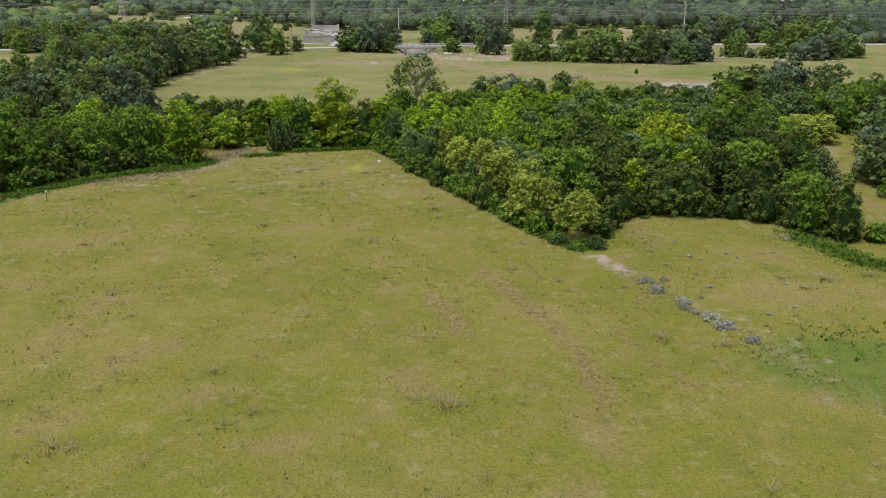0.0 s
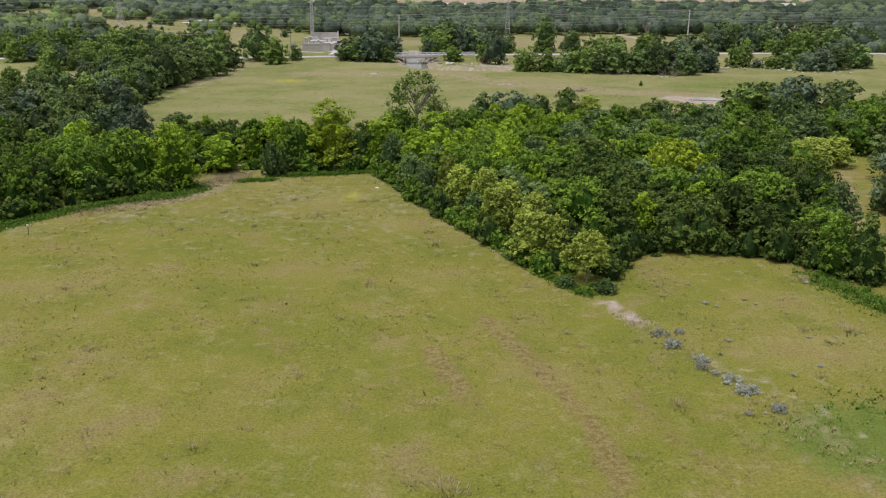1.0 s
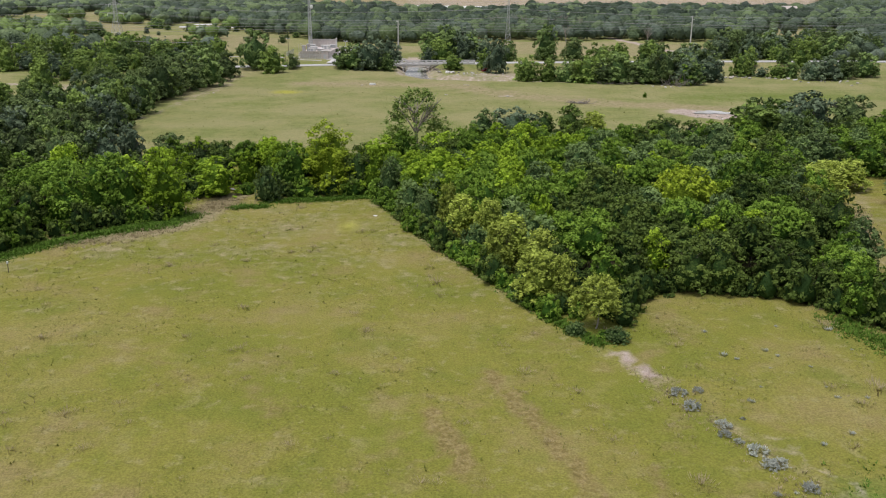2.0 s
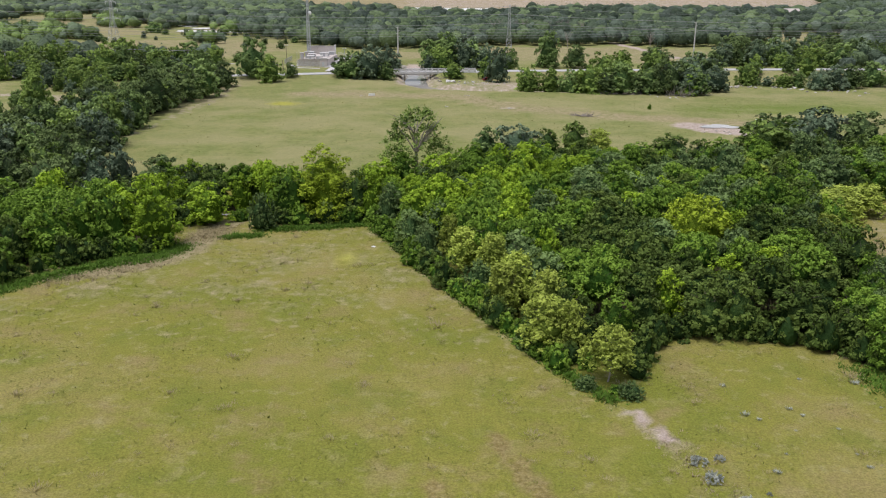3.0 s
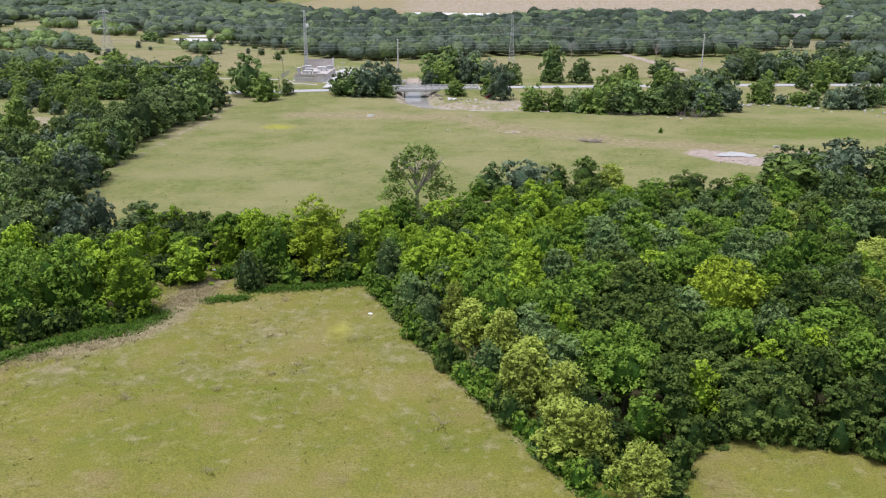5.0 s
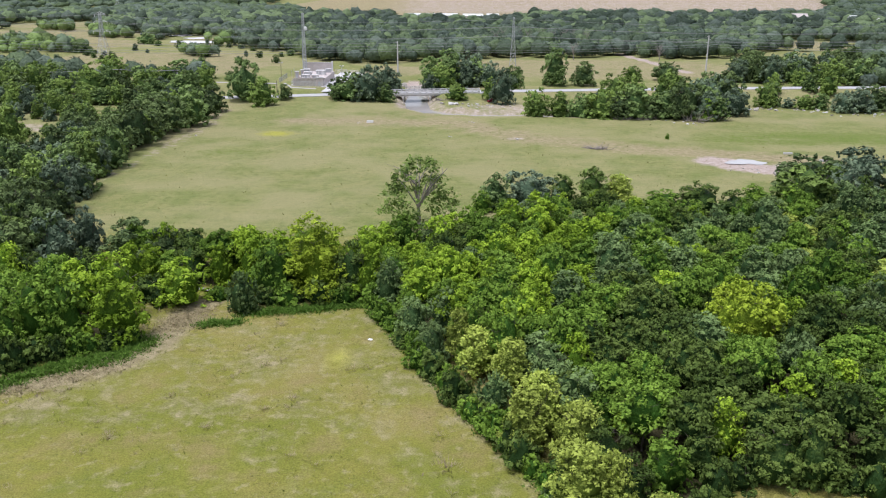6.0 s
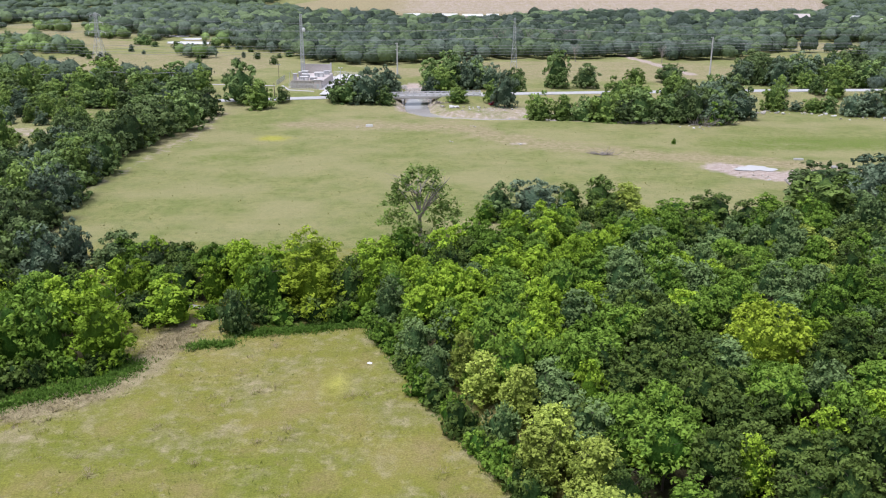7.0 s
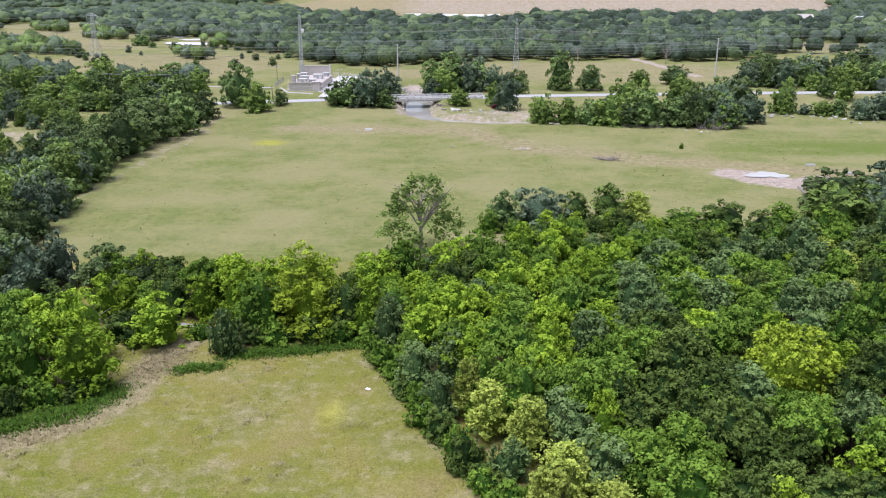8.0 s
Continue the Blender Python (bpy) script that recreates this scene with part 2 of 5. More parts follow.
BACK_HEDGE = [(-33, 172), (-17, 174), (-18, 194), (-40, 190), (-62, 194), (-58, 178), (-48, 179), (-37, 180)]
LEFT_HEDGE = [(-88, 112), (-80, 118), (-74, 129), (-68, 141), (-60, 151), (-53, 154), (-51, 162), (-62, 176), (-92, 176), (-98, 172), (-90, 140)]
LEFT_WOOD = [(-66, 188), (-80, 206), (-92, 235), (-99, 276), (-101, 316), (-150, 296), (-140, 260), (-112, 180), (-90, 178)]
EAST_WOOD = [(74, 200), (92, 192), (120, 198), (140, 225), (128, 240), (96, 234), (84, 216)]
CLEARINGS = ((-129, 292, 8), (-140, 288, 6), (-148, 327, 11), (-160, 334, 9), (-132, 368, 8), (-121, 331, 6))
FAR_FIELDS = ((-200, 580, 75, 62), (-170, 560, 70, 90), (-290, 700, 55, 60), (-340, 770, 70, 70), (-205, 725, 32, 50), (-390, 850, 60, 60), (-430, 960, 60, 70), (70, 540, 120, 65), (-41, 520, 22, 32), (275, 720, 50, 60), (215, 580, 40, 30), (-600, 1330, 90, 130), (-20, 1085, 75, 90), (420, 1010, 40, 35), (-270, 1560, 120, 130))


def height(x, y):
    x, y = np.asarray(x, float), np.asarray(y, float)
    z = 0.25 * np.sin(x * 0.05 + 1) * np.sin(y * 0.043) + 0.12 * np.sin(x * 0.16) * np.cos(y * 0.13 + 2)
    d = np.abs(y - road_y(x))
    z = np.maximum(z, road_z(x) - 0.12 - np.maximum(d - 5.5, 0) * 0.42)
    dc = away(x, y, CREEK)
    bed = -3.0 + np.maximum(dc - 3.0, 0) * 0.6
    z = np.where(dc < 24, np.minimum(z, bed), z)
    db = away(x, y, BROOK)
    z = np.where(db < 8, np.minimum(z, -1.2 + np.maximum(db - 1.5, 0) * 0.3), z)
    # a low spoil hill on the skyline
    h = near(np.abs(y - 1720), 130, 440) * near(np.abs(x - 190), 330, 480)
    # the levelled yard beside the road
    yard = np.hypot(np.maximum(np.abs(x + 73) - 15, 0), np.maximum(np.abs(y - 458) - 34, 0))
    z = np.maximum(z, 1.5 - yard * 0.3)
    return z + 36 * h * h * (3 - 2 * h)


def at_ground(x, y, sink=0.0):
    return float(height(x, y)) - sink


def ground():
    xs = np.unique(np.concatenate([np.arange(-130, -72, 3.4), np.arange(-72, 60, 1.6), np.arange(60, 170, 3.4), np.linspace(-700, 700, 160), np.geomspace(700, 4500, 12), -np.geomspace(700, 4500, 12)]))
    ys = np.unique(np.concatenate([np.arange(30, 48, 3.6), np.arange(48, 178, 1.8), np.arange(178, 460, 3.6), np.linspace(460, 800, 100), np.linspace(800, 2200, 90), np.geomspace(2200, 4800, 8), np.linspace(-60, 30, 12), -np.geomspace(80, 4500, 10)]))
    gx, gy = np.meshgrid(xs, ys)
    v = np.stack([gx, gy, height(gx, gy)], -1).reshape(-1, 3)
    i = np.arange(len(ys) - 1)[:, None] * len(xs) + np.arange(len(xs) - 1)[None, :]
    i = i.ravel()
    me = mesh_from("ground", v, np.stack([i, i + 1, i + 1 + len(xs), i + len(xs)], 1), GROUND, True)
    x, y = v[:, 0], v[:, 1]
    fields = np.maximum.reduce([near(np.hypot((x - a) / c, (y - b) / d), 0.75, 1.0) for a, b, c, d in FAR_FIELDS])
    glade = np.maximum.reduce([near(np.hypot(x - a, y - b), 0.7 * c, c) for a, b, c in CLEARINGS])
    rust = np.maximum.reduce([k * near(away(x, y, line), 0.3, wide) for k, wide, line in (
        (1.0, 2.2, [(-1.6, 88), (-0.4, 84), (2.3, 77.5)]), (1.0, 1.9, [(4.2, 96), (6.5, 90), (9, 84), (11, 78), (13.2, 71), (13.8, 63)]),
        (0.42, 3.0, [(-5, 79), (1, 77), (6.4, 71.5), (9.5, 66)]), (0.35, 2.4, [(8.6, 68), (7.9, 64), (5, 58)]), (0.6, 2.4, [(17, 78), (19, 71), (22, 65)]), (0.5, 2.0, [(-9, 76), (-7, 73)]), (0.5, 2.0, [(21, 90), (22, 86)]), (0.55, 3.5, [(-20, 92), (-16, 87)]), (0.5, 3, [(-34, 100), (-30, 96)]))])
    pale = np.maximum.reduce([near(np.hypot(x - a, y - b), 0.3, c) for a, b, c in ((23, 65, 2.0), (27, 70, 1.6), (29, 68, 1.8), (32, 64, 2.2), (26, 86, 1.2), (-28, 138, 4.5), (-10, 132, 4), (-52, 136, 5), (-45, 139, 4))])
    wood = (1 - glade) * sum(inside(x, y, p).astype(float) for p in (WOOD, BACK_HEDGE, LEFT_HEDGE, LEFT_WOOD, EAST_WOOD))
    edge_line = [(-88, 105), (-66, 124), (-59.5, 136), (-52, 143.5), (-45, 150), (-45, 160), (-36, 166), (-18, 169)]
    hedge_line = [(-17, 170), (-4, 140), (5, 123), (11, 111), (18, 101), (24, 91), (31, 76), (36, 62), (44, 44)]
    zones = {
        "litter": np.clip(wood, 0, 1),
        "dry": np.maximum.reduce([
            0.35 * near(-y, -135, -92) * (y < 175), 0.38 * near(away(x, y, edge_line), 2, 12), 0.42 * near(np.hypot((x + 24) / 1.6, y - 150), 4, 16), 0.8 * near(away(x, y, [(-57, 140), (-48, 144.5), (-43, 153), (-44, 164), (-41, 171)]), 1.2, 4.4), 0.42 * near(away(x, y, hedge_line), 0.5, 3.5),
            0.5 * near(away(x, y, [(-95, 300), (-92, 330), (-96, 390)]), 2, 9), 0.72 * near(away(x, y, [(-60, 350), (-5, 345), (20, 315), (60, 297), (100, 285)]), 2, 18), 0.42 * near(np.hypot((x + 30) / 3, y - 360), 8, 22),
            0.62 * pale, 0.45 * near(np.abs(y - road_y(x)), 8, 17) * (x > 20), 0.55 * near(away(x, y, TRACK), 0.8, 2.5), 0.58 * fields, 0.5 * glade, 0.95 * (y > 1200) * (x > -330) * (x < 620)]),
        "rust": 0.95 * rust,
        "bloom": np.maximum(0.8 * near(np.hypot((x + 63) / 2.2, (y - 323) / 1.6), 1, 5), 0.5 * near(np.hypot(x + 18, (y - 150) / 2), 1, 4)),
        "lush": np.maximum.reduce([
            0.8 * near(np.hypot((x - 37) / 1.3, y - 70), 5, 11), 0.9 * near(away(x, y, [(-76, 115), (-67, 127), (-61, 139), (-54, 146), (-48, 149.5), (-46, 156)]), 0.5, 3.0),
            0.5 * near(np.hypot((x + 72) / 2, y - 290), 3, 9), 0.6 * near(np.hypot((x - 110) / 3, y - 320), 8, 20), 0.6 * (y > 440) * near(np.abs(y - 470), 8, 30) * (x < 0) * (x > -75)]),
        "bare": np.maximum.reduce([
            near(away(x, y, [(18.6, 101.8), (19.6, 100), (21, 96.6)]), 0.4, 1.5), 0.36 * near(away(x, y, [(-91.4, 239), (-94.6, 255), (-93, 272), (-92, 292), (-91, 315), (-90, 331), (-94, 371)]), 1.5, 5.5), 0.4 * near(away(x, y, [(29, 85), (31, 81), (33, 77), (35, 71)]), 0.3, 1.5), 0.55 * near(away(x, y, [(-168, 338), (-141, 326)]), 4, 8), near(away(x, y, [(70, 283), (77, 274), (85, 270), (90, 274)]), 4, 9), 0.7 * near(np.hypot((x - 15) / 2, y - 314), 1, 3),
            0.55 * near(away(x, y, CREEK), 8, 12) * (y < 424) * (x < 42), 0.9 * near(away(x, y, CREEK), 3.5, 6) * (y >= 424), 0.52 * near(-y, -1330, -1230) * near(np.abs(x - 235), 300, 420), 0.65 * near(np.hypot(x + 35, y - 347), 0.6, 2.5), near(away(x, y, [(102, 640), (114, 563), (120, 520)]), 2, 4), 0.5 * near(np.hypot((x - 14) / 2.2, y - 388), 6, 12)]),
        "pasture": near(-y, -215, -195),
    }
    for k, w in zones.items():
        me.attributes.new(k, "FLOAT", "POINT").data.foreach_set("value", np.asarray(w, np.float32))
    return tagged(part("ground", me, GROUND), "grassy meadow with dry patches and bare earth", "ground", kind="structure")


ground()


def ribbon(name, xs, y0, y1, z, material, label, category, thick=0.3):
    """A strip along the road between two offsets from its middle."""
    bm, rows = bmesh.new(), []
    for x in xs:
        dy = float(road_y(x + 1) - road_y(x - 1)) / 2
        k = 1 / math.hypot(1, dy)
        rows.append([bm.verts.new((x - o * dy * k, float(road_y(x)) + o * k, float(road_z(x)) + h)) for o, h in ((y0, z), (y1, z), (y1, z - thick), (y0, z - thick))])
    for a, b in zip(rows, rows[1:]):
        for k in range(4):
            bm.faces.new((a[k], a[(k + 1) % 4], b[(k + 1) % 4], b[k]))
    bm.faces.new(rows[0]), bm.faces.new(rows[-1][::-1])
    bmesh.ops.recalc_face_normals(bm, faces=bm.faces)
    return tagged(part(name, bm, material), label, category, kind="structure")


ribbon("road", np.concatenate([np.linspace(-900, -110, 30), np.linspace(-100, -36, 20), np.linspace(-33, 4, 12), np.linspace(10, 900, 60)]), -3.9, 3.9, 0.0, ROAD, "pale grey two-lane country road", "road")


def sheet(name, outline, z, label, material=None):
    bm = bmesh.new()
    f = bm.faces.new([bm.verts.new((x, y, z)) for x, y in outline])
    if f.normal.z < 0:
        bmesh.ops.reverse_faces(bm, faces=bm.faces)
    return tagged(part(name, bm, material or WATER), label, "water" if "water" in name else "ground", kind="structure")


def water_strip(name, line, half, z, label):
    bm, rows = bmesh.new(), []
    for i, (x, y) in enumerate(line):
        a, b = Vector(line[max(i - 1, 0)]), Vector(line[min(i + 1, len(line) - 1)])
        d = (b - a).normalized()
        rows.append([bm.verts.new((x - d.y * s * half, y + d.x * s * half, z)) for s in (1, -1)])
    for a, b in zip(rows, rows[1:]):
        bm.faces.new((a[0], a[1], b[1], b[0]))
    bmesh.ops.recalc_face_normals(bm, faces=bm.faces)
    return tagged(part(name, bm, WATER), label, "water", kind="structure")


water_strip("creek_water", CREEK[2:], 5.2, -1.9, "murky shallow creek under the road bridge")
water_strip("brook_water", BROOK, 0.55, -0.9, "narrow muddy brook behind the hedge")

# ---- trees ----
def dome(fine, cut=-2.0):
    """Points and triangles of a unit ball, cut off below a height."""
    bm = bmesh.new()
    bmesh.ops.create_icosphere(bm, subdivisions=fine, radius=1)
    bmesh.ops.delete(bm, geom=[v for v in bm.verts if v.co.z < cut], context="VERTS")
    bm.verts.index_update()
    v, f = np.array([v.co[:] for v in bm.verts]), np.array([[v.index for v in f.verts] for f in bm.faces])
    bm.free()
    return v, f


BALL = dome(2)


def crown_mesh(name, material, seed, shape, leaves, leaf, lobes, lobe_r, hang=0.0, core=0.74, puffs=0, puff=0.5):
    """A crown of leaf clumps and upright leafy sprigs set on heavy boughs: shape = (radius, bottom, top, how boxy)."""
    r = np.random.default_rng(seed)
    R, z0, z1, box = shape
    H = z1 - z0
    nb = 17
    rb = R * r.uniform(0.27, 0.46, nb)
    a = np.arange(nb) * 2.4 + r.uniform(-0.5, 0.5, nb)
    up = np.concatenate([[0.98, 0.9], 0.02 + 0.84 * np.linspace(0, 1, nb - 2) ** 1.35 + r.uniform(0, 0.07, nb - 2)])
    wide = (1 - (1 - box) * 0.4 * up) * np.sqrt(np.clip(1.03 - up ** (1.4 + 2 * box), 0.03, 1))
    wide[:2] = (0.08, 0.3)
    c = np.stack([np.cos(a) * wide * (R - rb * 0.7), np.sin(a) * wide * (R - rb * 0.7), z0 + rb * 0.75 + up * (H - rb * 1.6)], 1)
    if z0 <= 0:
        # a skirt of low boughs, where the crown comes down to the ground
        k = np.arange(8) * math.tau / 8 + r.uniform(-0.25, 0.25, 8)
        low = R * r.uniform(0.30, 0.42, 8)
        c = np.concatenate([c, np.stack([np.cos(k) * (R - low * 0.9), np.sin(k) * (R - low * 0.9), z0 + low * r.uniform(0.5, 1.1, 8)], 1)])
        rb = np.concatenate([rb, low])
    c = np.concatenate([c, [[0, 0, z0 + 0.45 * H]]])
    rb = np.concatenate([rb, [R * 0.66]])
    tallness = max(1.0, H / (2.6 * R))
    per = max(8, leaves // (lobes * 3))
    n = leaves // per
    # sprig roots on the outer skin of the boughs
    pick = r.choice(len(rb), n * 4, p=rb ** 2 / (rb ** 2).sum())
    d = r.normal(size=(n * 4, 3))
    d[:, 2] = np.where(r.random(n * 4) < 0.72, np.abs(d[:, 2]), d[:, 2])
    d /= np.linalg.norm(d, axis=1)[:, None]
    q = c[pick] + d * (rb[pick] * r.uniform(0.78, 1.05, n * 4))[:, None] * np.array([1, 1, tallness])
    buried = q[:, 2] < z0
    for i in range(len(rb)):
        buried |= np.linalg.norm((q - c[i]) / np.array([1, 1, tallness]), axis=1) < 0.72 * rb[i]
    keep = np.flatnonzero(~buried)
    knots = q[keep[-puffs:]] if puffs else q[:0]
    knot_tone = r.random(len(rb))[pick[keep[-puffs:]]] if puffs else np.zeros(0)
    keep = keep[:n]
    q, d, pick = q[keep], d[keep], pick[keep]
    axis = d * 0.7 + np.array([0, 0, max(0.15, 0.6 - 0.12 * R) - 1.6 * hang]) + r.normal(size=d.shape) * 0.28
    axis /= np.linalg.norm(axis, axis=1)[:, None]
    long = lobe_r * r.uniform(0.8, 1.7, len(q))
    tone = 0.55 * r.random(len(q)) + 0.45 * r.random(len(rb))[pick]
    i = np.repeat(np.arange(len(q)), per)
    t = r.random(len(i))
    off = r.normal(size=(len(i), 3))
    off -= axis[i] * (off * axis[i]).sum(1)[:, None]
    off /= np.linalg.norm(off, axis=1)[:, None] + 1e-9
    p = q[i] + axis[i] * ((t - 0.35) * long[i])[:, None] + off * (lobe_r * 0.5 * (1 - 0.65 * t) * r.uniform(0.3, 1.0, len(i)))[:, None]
    # the leafy mass inside, which closes the gaps between the sprays
    ctr = np.array([0, 0, z0 + 0.45 * H])
    o = (c - ctr) / np.array([1, 1, tallness])
    b = BALL[0] @ o.T
    disc = b * b - ((o * o).sum(1) - rb * rb)[None]
    reach = np.where(disc > 0, b + np.sqrt(np.maximum(disc, 0)), 0).max(1)
    mass = ctr + BALL[0] * (reach * core * r.uniform(0.93, 1.05, len(reach)))[:, None] * np.array([1, 1, tallness])
    # rounded clumps of close leaves on the boughs
    j = np.repeat(np.arange(len(knots)), 26)
    u = r.normal(size=(len(j), 3))
    u[:, 2] = np.where(r.random(len(j)) < 0.75, np.abs(u[:, 2]), u[:, 2])
    u /= np.linalg.norm(u, axis=1)[:, None] + 1e-9
    girth = puff * r.uniform(0.65, 1.4, len(knots))
    lump = knots[j] + u * (girth[j] * r.uniform(0.7, 1.12, len(j)))[:, None] * np.array([1, 1, 0.9])
    # trimmed to the kind's own height and spread
    up, out = (z1 - z0) / (np.percentile(p[:, 2], 99.7) - z0), 1.04 * R / np.percentile(np.hypot(p[:, 0], p[:, 1]), 98)
    for q in (p, mass, lump):
        q[:, 2] = np.maximum(z0 + (q[:, 2] - z0) * up, 0.05)
        q[:, :2] *= out
    way = axis[i] * 0.7 + off * 0.6 + r.normal(size=p.shape) * 0.3
    way /= np.linalg.norm(way, axis=1)[:, None]
    nrm = d[i] * 0.8 + off * 0.3 + np.array([0, 0, 0.38]) + r.normal(size=p.shape) * 0.28
    side = np.cross(way, nrm)
    side /= np.linalg.norm(side, axis=1)[:, None] + 1e-9
    size = (leaf * (1.15 - 0.45 * t) * np.clip(r.lognormal(0, 0.25, len(p)), 0.6, 1.6))[:, None]
    a, b = way * size, side * size * 0.46
    v = np.stack([p - a * 0.45 - b, p - a * 0.45 + b, p + a * 0.65], 1).reshape(-1, 3)
    f = np.arange(len(v)).reshape(-1, 3)
    # sprigs lighten to their young tips; gap shade is put into the tone too
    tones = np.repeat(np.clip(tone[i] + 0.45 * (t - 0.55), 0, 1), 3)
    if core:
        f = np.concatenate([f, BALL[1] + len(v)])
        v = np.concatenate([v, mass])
        # inner mass held at the lowest tones: shade between sprays put into colour
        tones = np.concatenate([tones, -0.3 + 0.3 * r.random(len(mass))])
    if puffs:
        nrm = u + np.array([0, 0, 0.25]) + r.normal(size=u.shape) * 0.32
        nrm /= np.linalg.norm(nrm, axis=1)[:, None]
        way = np.cross(nrm, r.normal(size=u.shape))
        way /= np.linalg.norm(way, axis=1)[:, None] + 1e-9
        size = (leaf * np.clip(r.lognormal(0, 0.28, len(j)), 0.6, 1.7))[:, None]
        a, b = way * size, np.cross(nrm, way) * size * 0.5
        tri = np.stack([lump - a * 0.5 - b, lump - a * 0.5 + b, lump + a * 0.65], 1).reshape(-1, 3)
        f = np.concatenate([f, np.arange(len(tri)).reshape(-1, 3) + len(v)])
        v = np.concatenate([v, tri])
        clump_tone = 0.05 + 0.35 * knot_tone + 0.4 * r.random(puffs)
        # upward leaves get a lighter tone: top light put into the clump colour
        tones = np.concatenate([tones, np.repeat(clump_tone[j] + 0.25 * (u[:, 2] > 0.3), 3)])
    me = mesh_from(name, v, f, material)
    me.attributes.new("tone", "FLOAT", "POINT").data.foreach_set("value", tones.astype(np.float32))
    return me


def trunk_bm(seed, h, r0, top, R, limbs=6, lean=0.15):
    rnd = random.Random(seed)
    bm, p, r = bmesh.new(), Vector((0, 0, -0.3)), r0
    steps, joints = 4, []
    for i in range(steps):
        q = p + Vector((rnd.uniform(-lean, lean) * h / steps, rnd.uniform(-lean, lean) * h / steps, (h + 0.3) / steps))
        rod(bm, p, q, r, r * 0.8, 7)
        p, r = q, r * 0.8
        joints.append((p.copy(), r))
    for i in range(limbs):
        q, rr = joints[rnd.randrange(1, steps)]
        a = i * 2.4 + rnd.uniform(-0.4, 0.4)
        e = Vector((math.cos(a) * R * rnd.uniform(0.45, 0.8), math.sin(a) * R * rnd.uniform(0.45, 0.8), q.z + (top - q.z) * rnd.uniform(0.4, 0.85)))
        m = q.lerp(e, 0.5) + Vector((0, 0, 0.08 * R))
        rod(bm, q, m, rr * 0.65, rr * 0.42, 5)
        rod(bm, m, e, rr * 0.42, rr * 0.15, 5)
        for _ in range(2):
            f = m.lerp(e, rnd.uniform(0.1, 0.7))
            rod(bm, f, f + Vector((rnd.uniform(-1, 1), rnd.uniform(-1, 1), rnd.uniform(0.2, 1))) * R * 0.3, rr * 0.2, rr * 0.07, 4)
    return bm


PROTO = {}


def tree_kind(key, name, leafkey, label, category, variants, shape, quads, leaf, lobes, lobe_r, hang=0.0, bark=BARK, trunk=0.16, limbs=6, core=0.74, puffs=0, puff=0.5):
    """Prototypes about one shape; every one is planted as the first of its copies."""
    made = []
    for v in range(variants):
        seed = sum(map(ord, key)) * 31 + v
        rnd = random.Random(seed)
        R, z0, z1, box = shape
        sh = (R * rnd.uniform(0.9, 1.1), z0, z1 * rnd.uniform(0.94, 1.06), box)
        base = tagged(new(name), label, category)
        part("trunk", trunk_bm(seed, z1 * 0.6, trunk, z1 * 0.93, R, limbs), bark, base)
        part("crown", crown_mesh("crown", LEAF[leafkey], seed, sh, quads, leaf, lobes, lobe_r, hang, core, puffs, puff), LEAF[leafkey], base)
        made.append([base, False])
    PROTO[key] = made


def plant(key, x, y, scale=1.0, tall=1.0, group="", turn=None, variant=None, label=""):
    made = PROTO[key]
    slot = made[random.randrange(len(made)) if variant is None else variant]
    size = Vector((scale, scale, scale * tall))
    place = pose(x, y, at_ground(x, y, 0.05), random.uniform(-3, 3), random.uniform(-3, 3), random.uniform(0, 360) if turn is None else turn)
    ob = slot[0]
    if slot[1]:
        # the first one planted has a scale of its own
        ob = copy_thing(ob, place @ Matrix.Diagonal((size.x / ob.scale.x, size.y / ob.scale.y, size.z / ob.scale.z, 1)))
    else:
        ob.matrix_basis = place @ Matrix.Diagonal((*size, 1))
        slot[1] = True
    return tagged(ob, label, group=group)


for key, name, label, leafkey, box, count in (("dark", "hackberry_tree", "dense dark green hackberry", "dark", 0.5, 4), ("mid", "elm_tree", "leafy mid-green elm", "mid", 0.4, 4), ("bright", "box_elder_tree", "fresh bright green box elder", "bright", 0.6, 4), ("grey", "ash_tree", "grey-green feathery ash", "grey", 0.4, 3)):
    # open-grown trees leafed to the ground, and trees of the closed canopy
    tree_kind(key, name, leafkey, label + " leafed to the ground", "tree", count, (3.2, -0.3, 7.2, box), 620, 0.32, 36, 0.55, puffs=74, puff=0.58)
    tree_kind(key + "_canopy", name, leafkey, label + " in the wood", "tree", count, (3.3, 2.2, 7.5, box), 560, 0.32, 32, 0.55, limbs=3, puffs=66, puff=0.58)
tree_kind("willow", "willow_tree", "willow", "yellow-green willow with drooping sprays", "tree", 4, (2.5, 0.2, 7.0, 0.3), 2600, 0.25, 90, 0.75, -0.05, BARK, 0.11, 9, 0.7, 70, 0.42)
tree_kind("young_willow", "willow_tree", "willow", "young yellow-green willow on several bare stems", "tree", 1, (2.5, 1.5, 7.0, 0.35), 2600, 0.23, 90, 0.7, -0.05, PALE_BARK, 0.1, 14, 0.5, 70, 0.4)
tree_kind("shrub", "shrub", "mid", "low leafy green shrub at the field edge", "shrub", 4, (1.6, -0.3, 2.3, 0.5), 260, 0.25, 14, 0.42, 0, BARK, 0.05, 4, puffs=22, puff=0.36)
tree_kind("dark_shrub", "thicket_shrub", "dark", "dark green thicket shrub at the wood's edge", "shrub", 3, (1.6, -0.3, 2.6, 0.5), 260, 0.25, 14, 0.42, 0, BARK, 0.05, 4, puffs=22, puff=0.36)
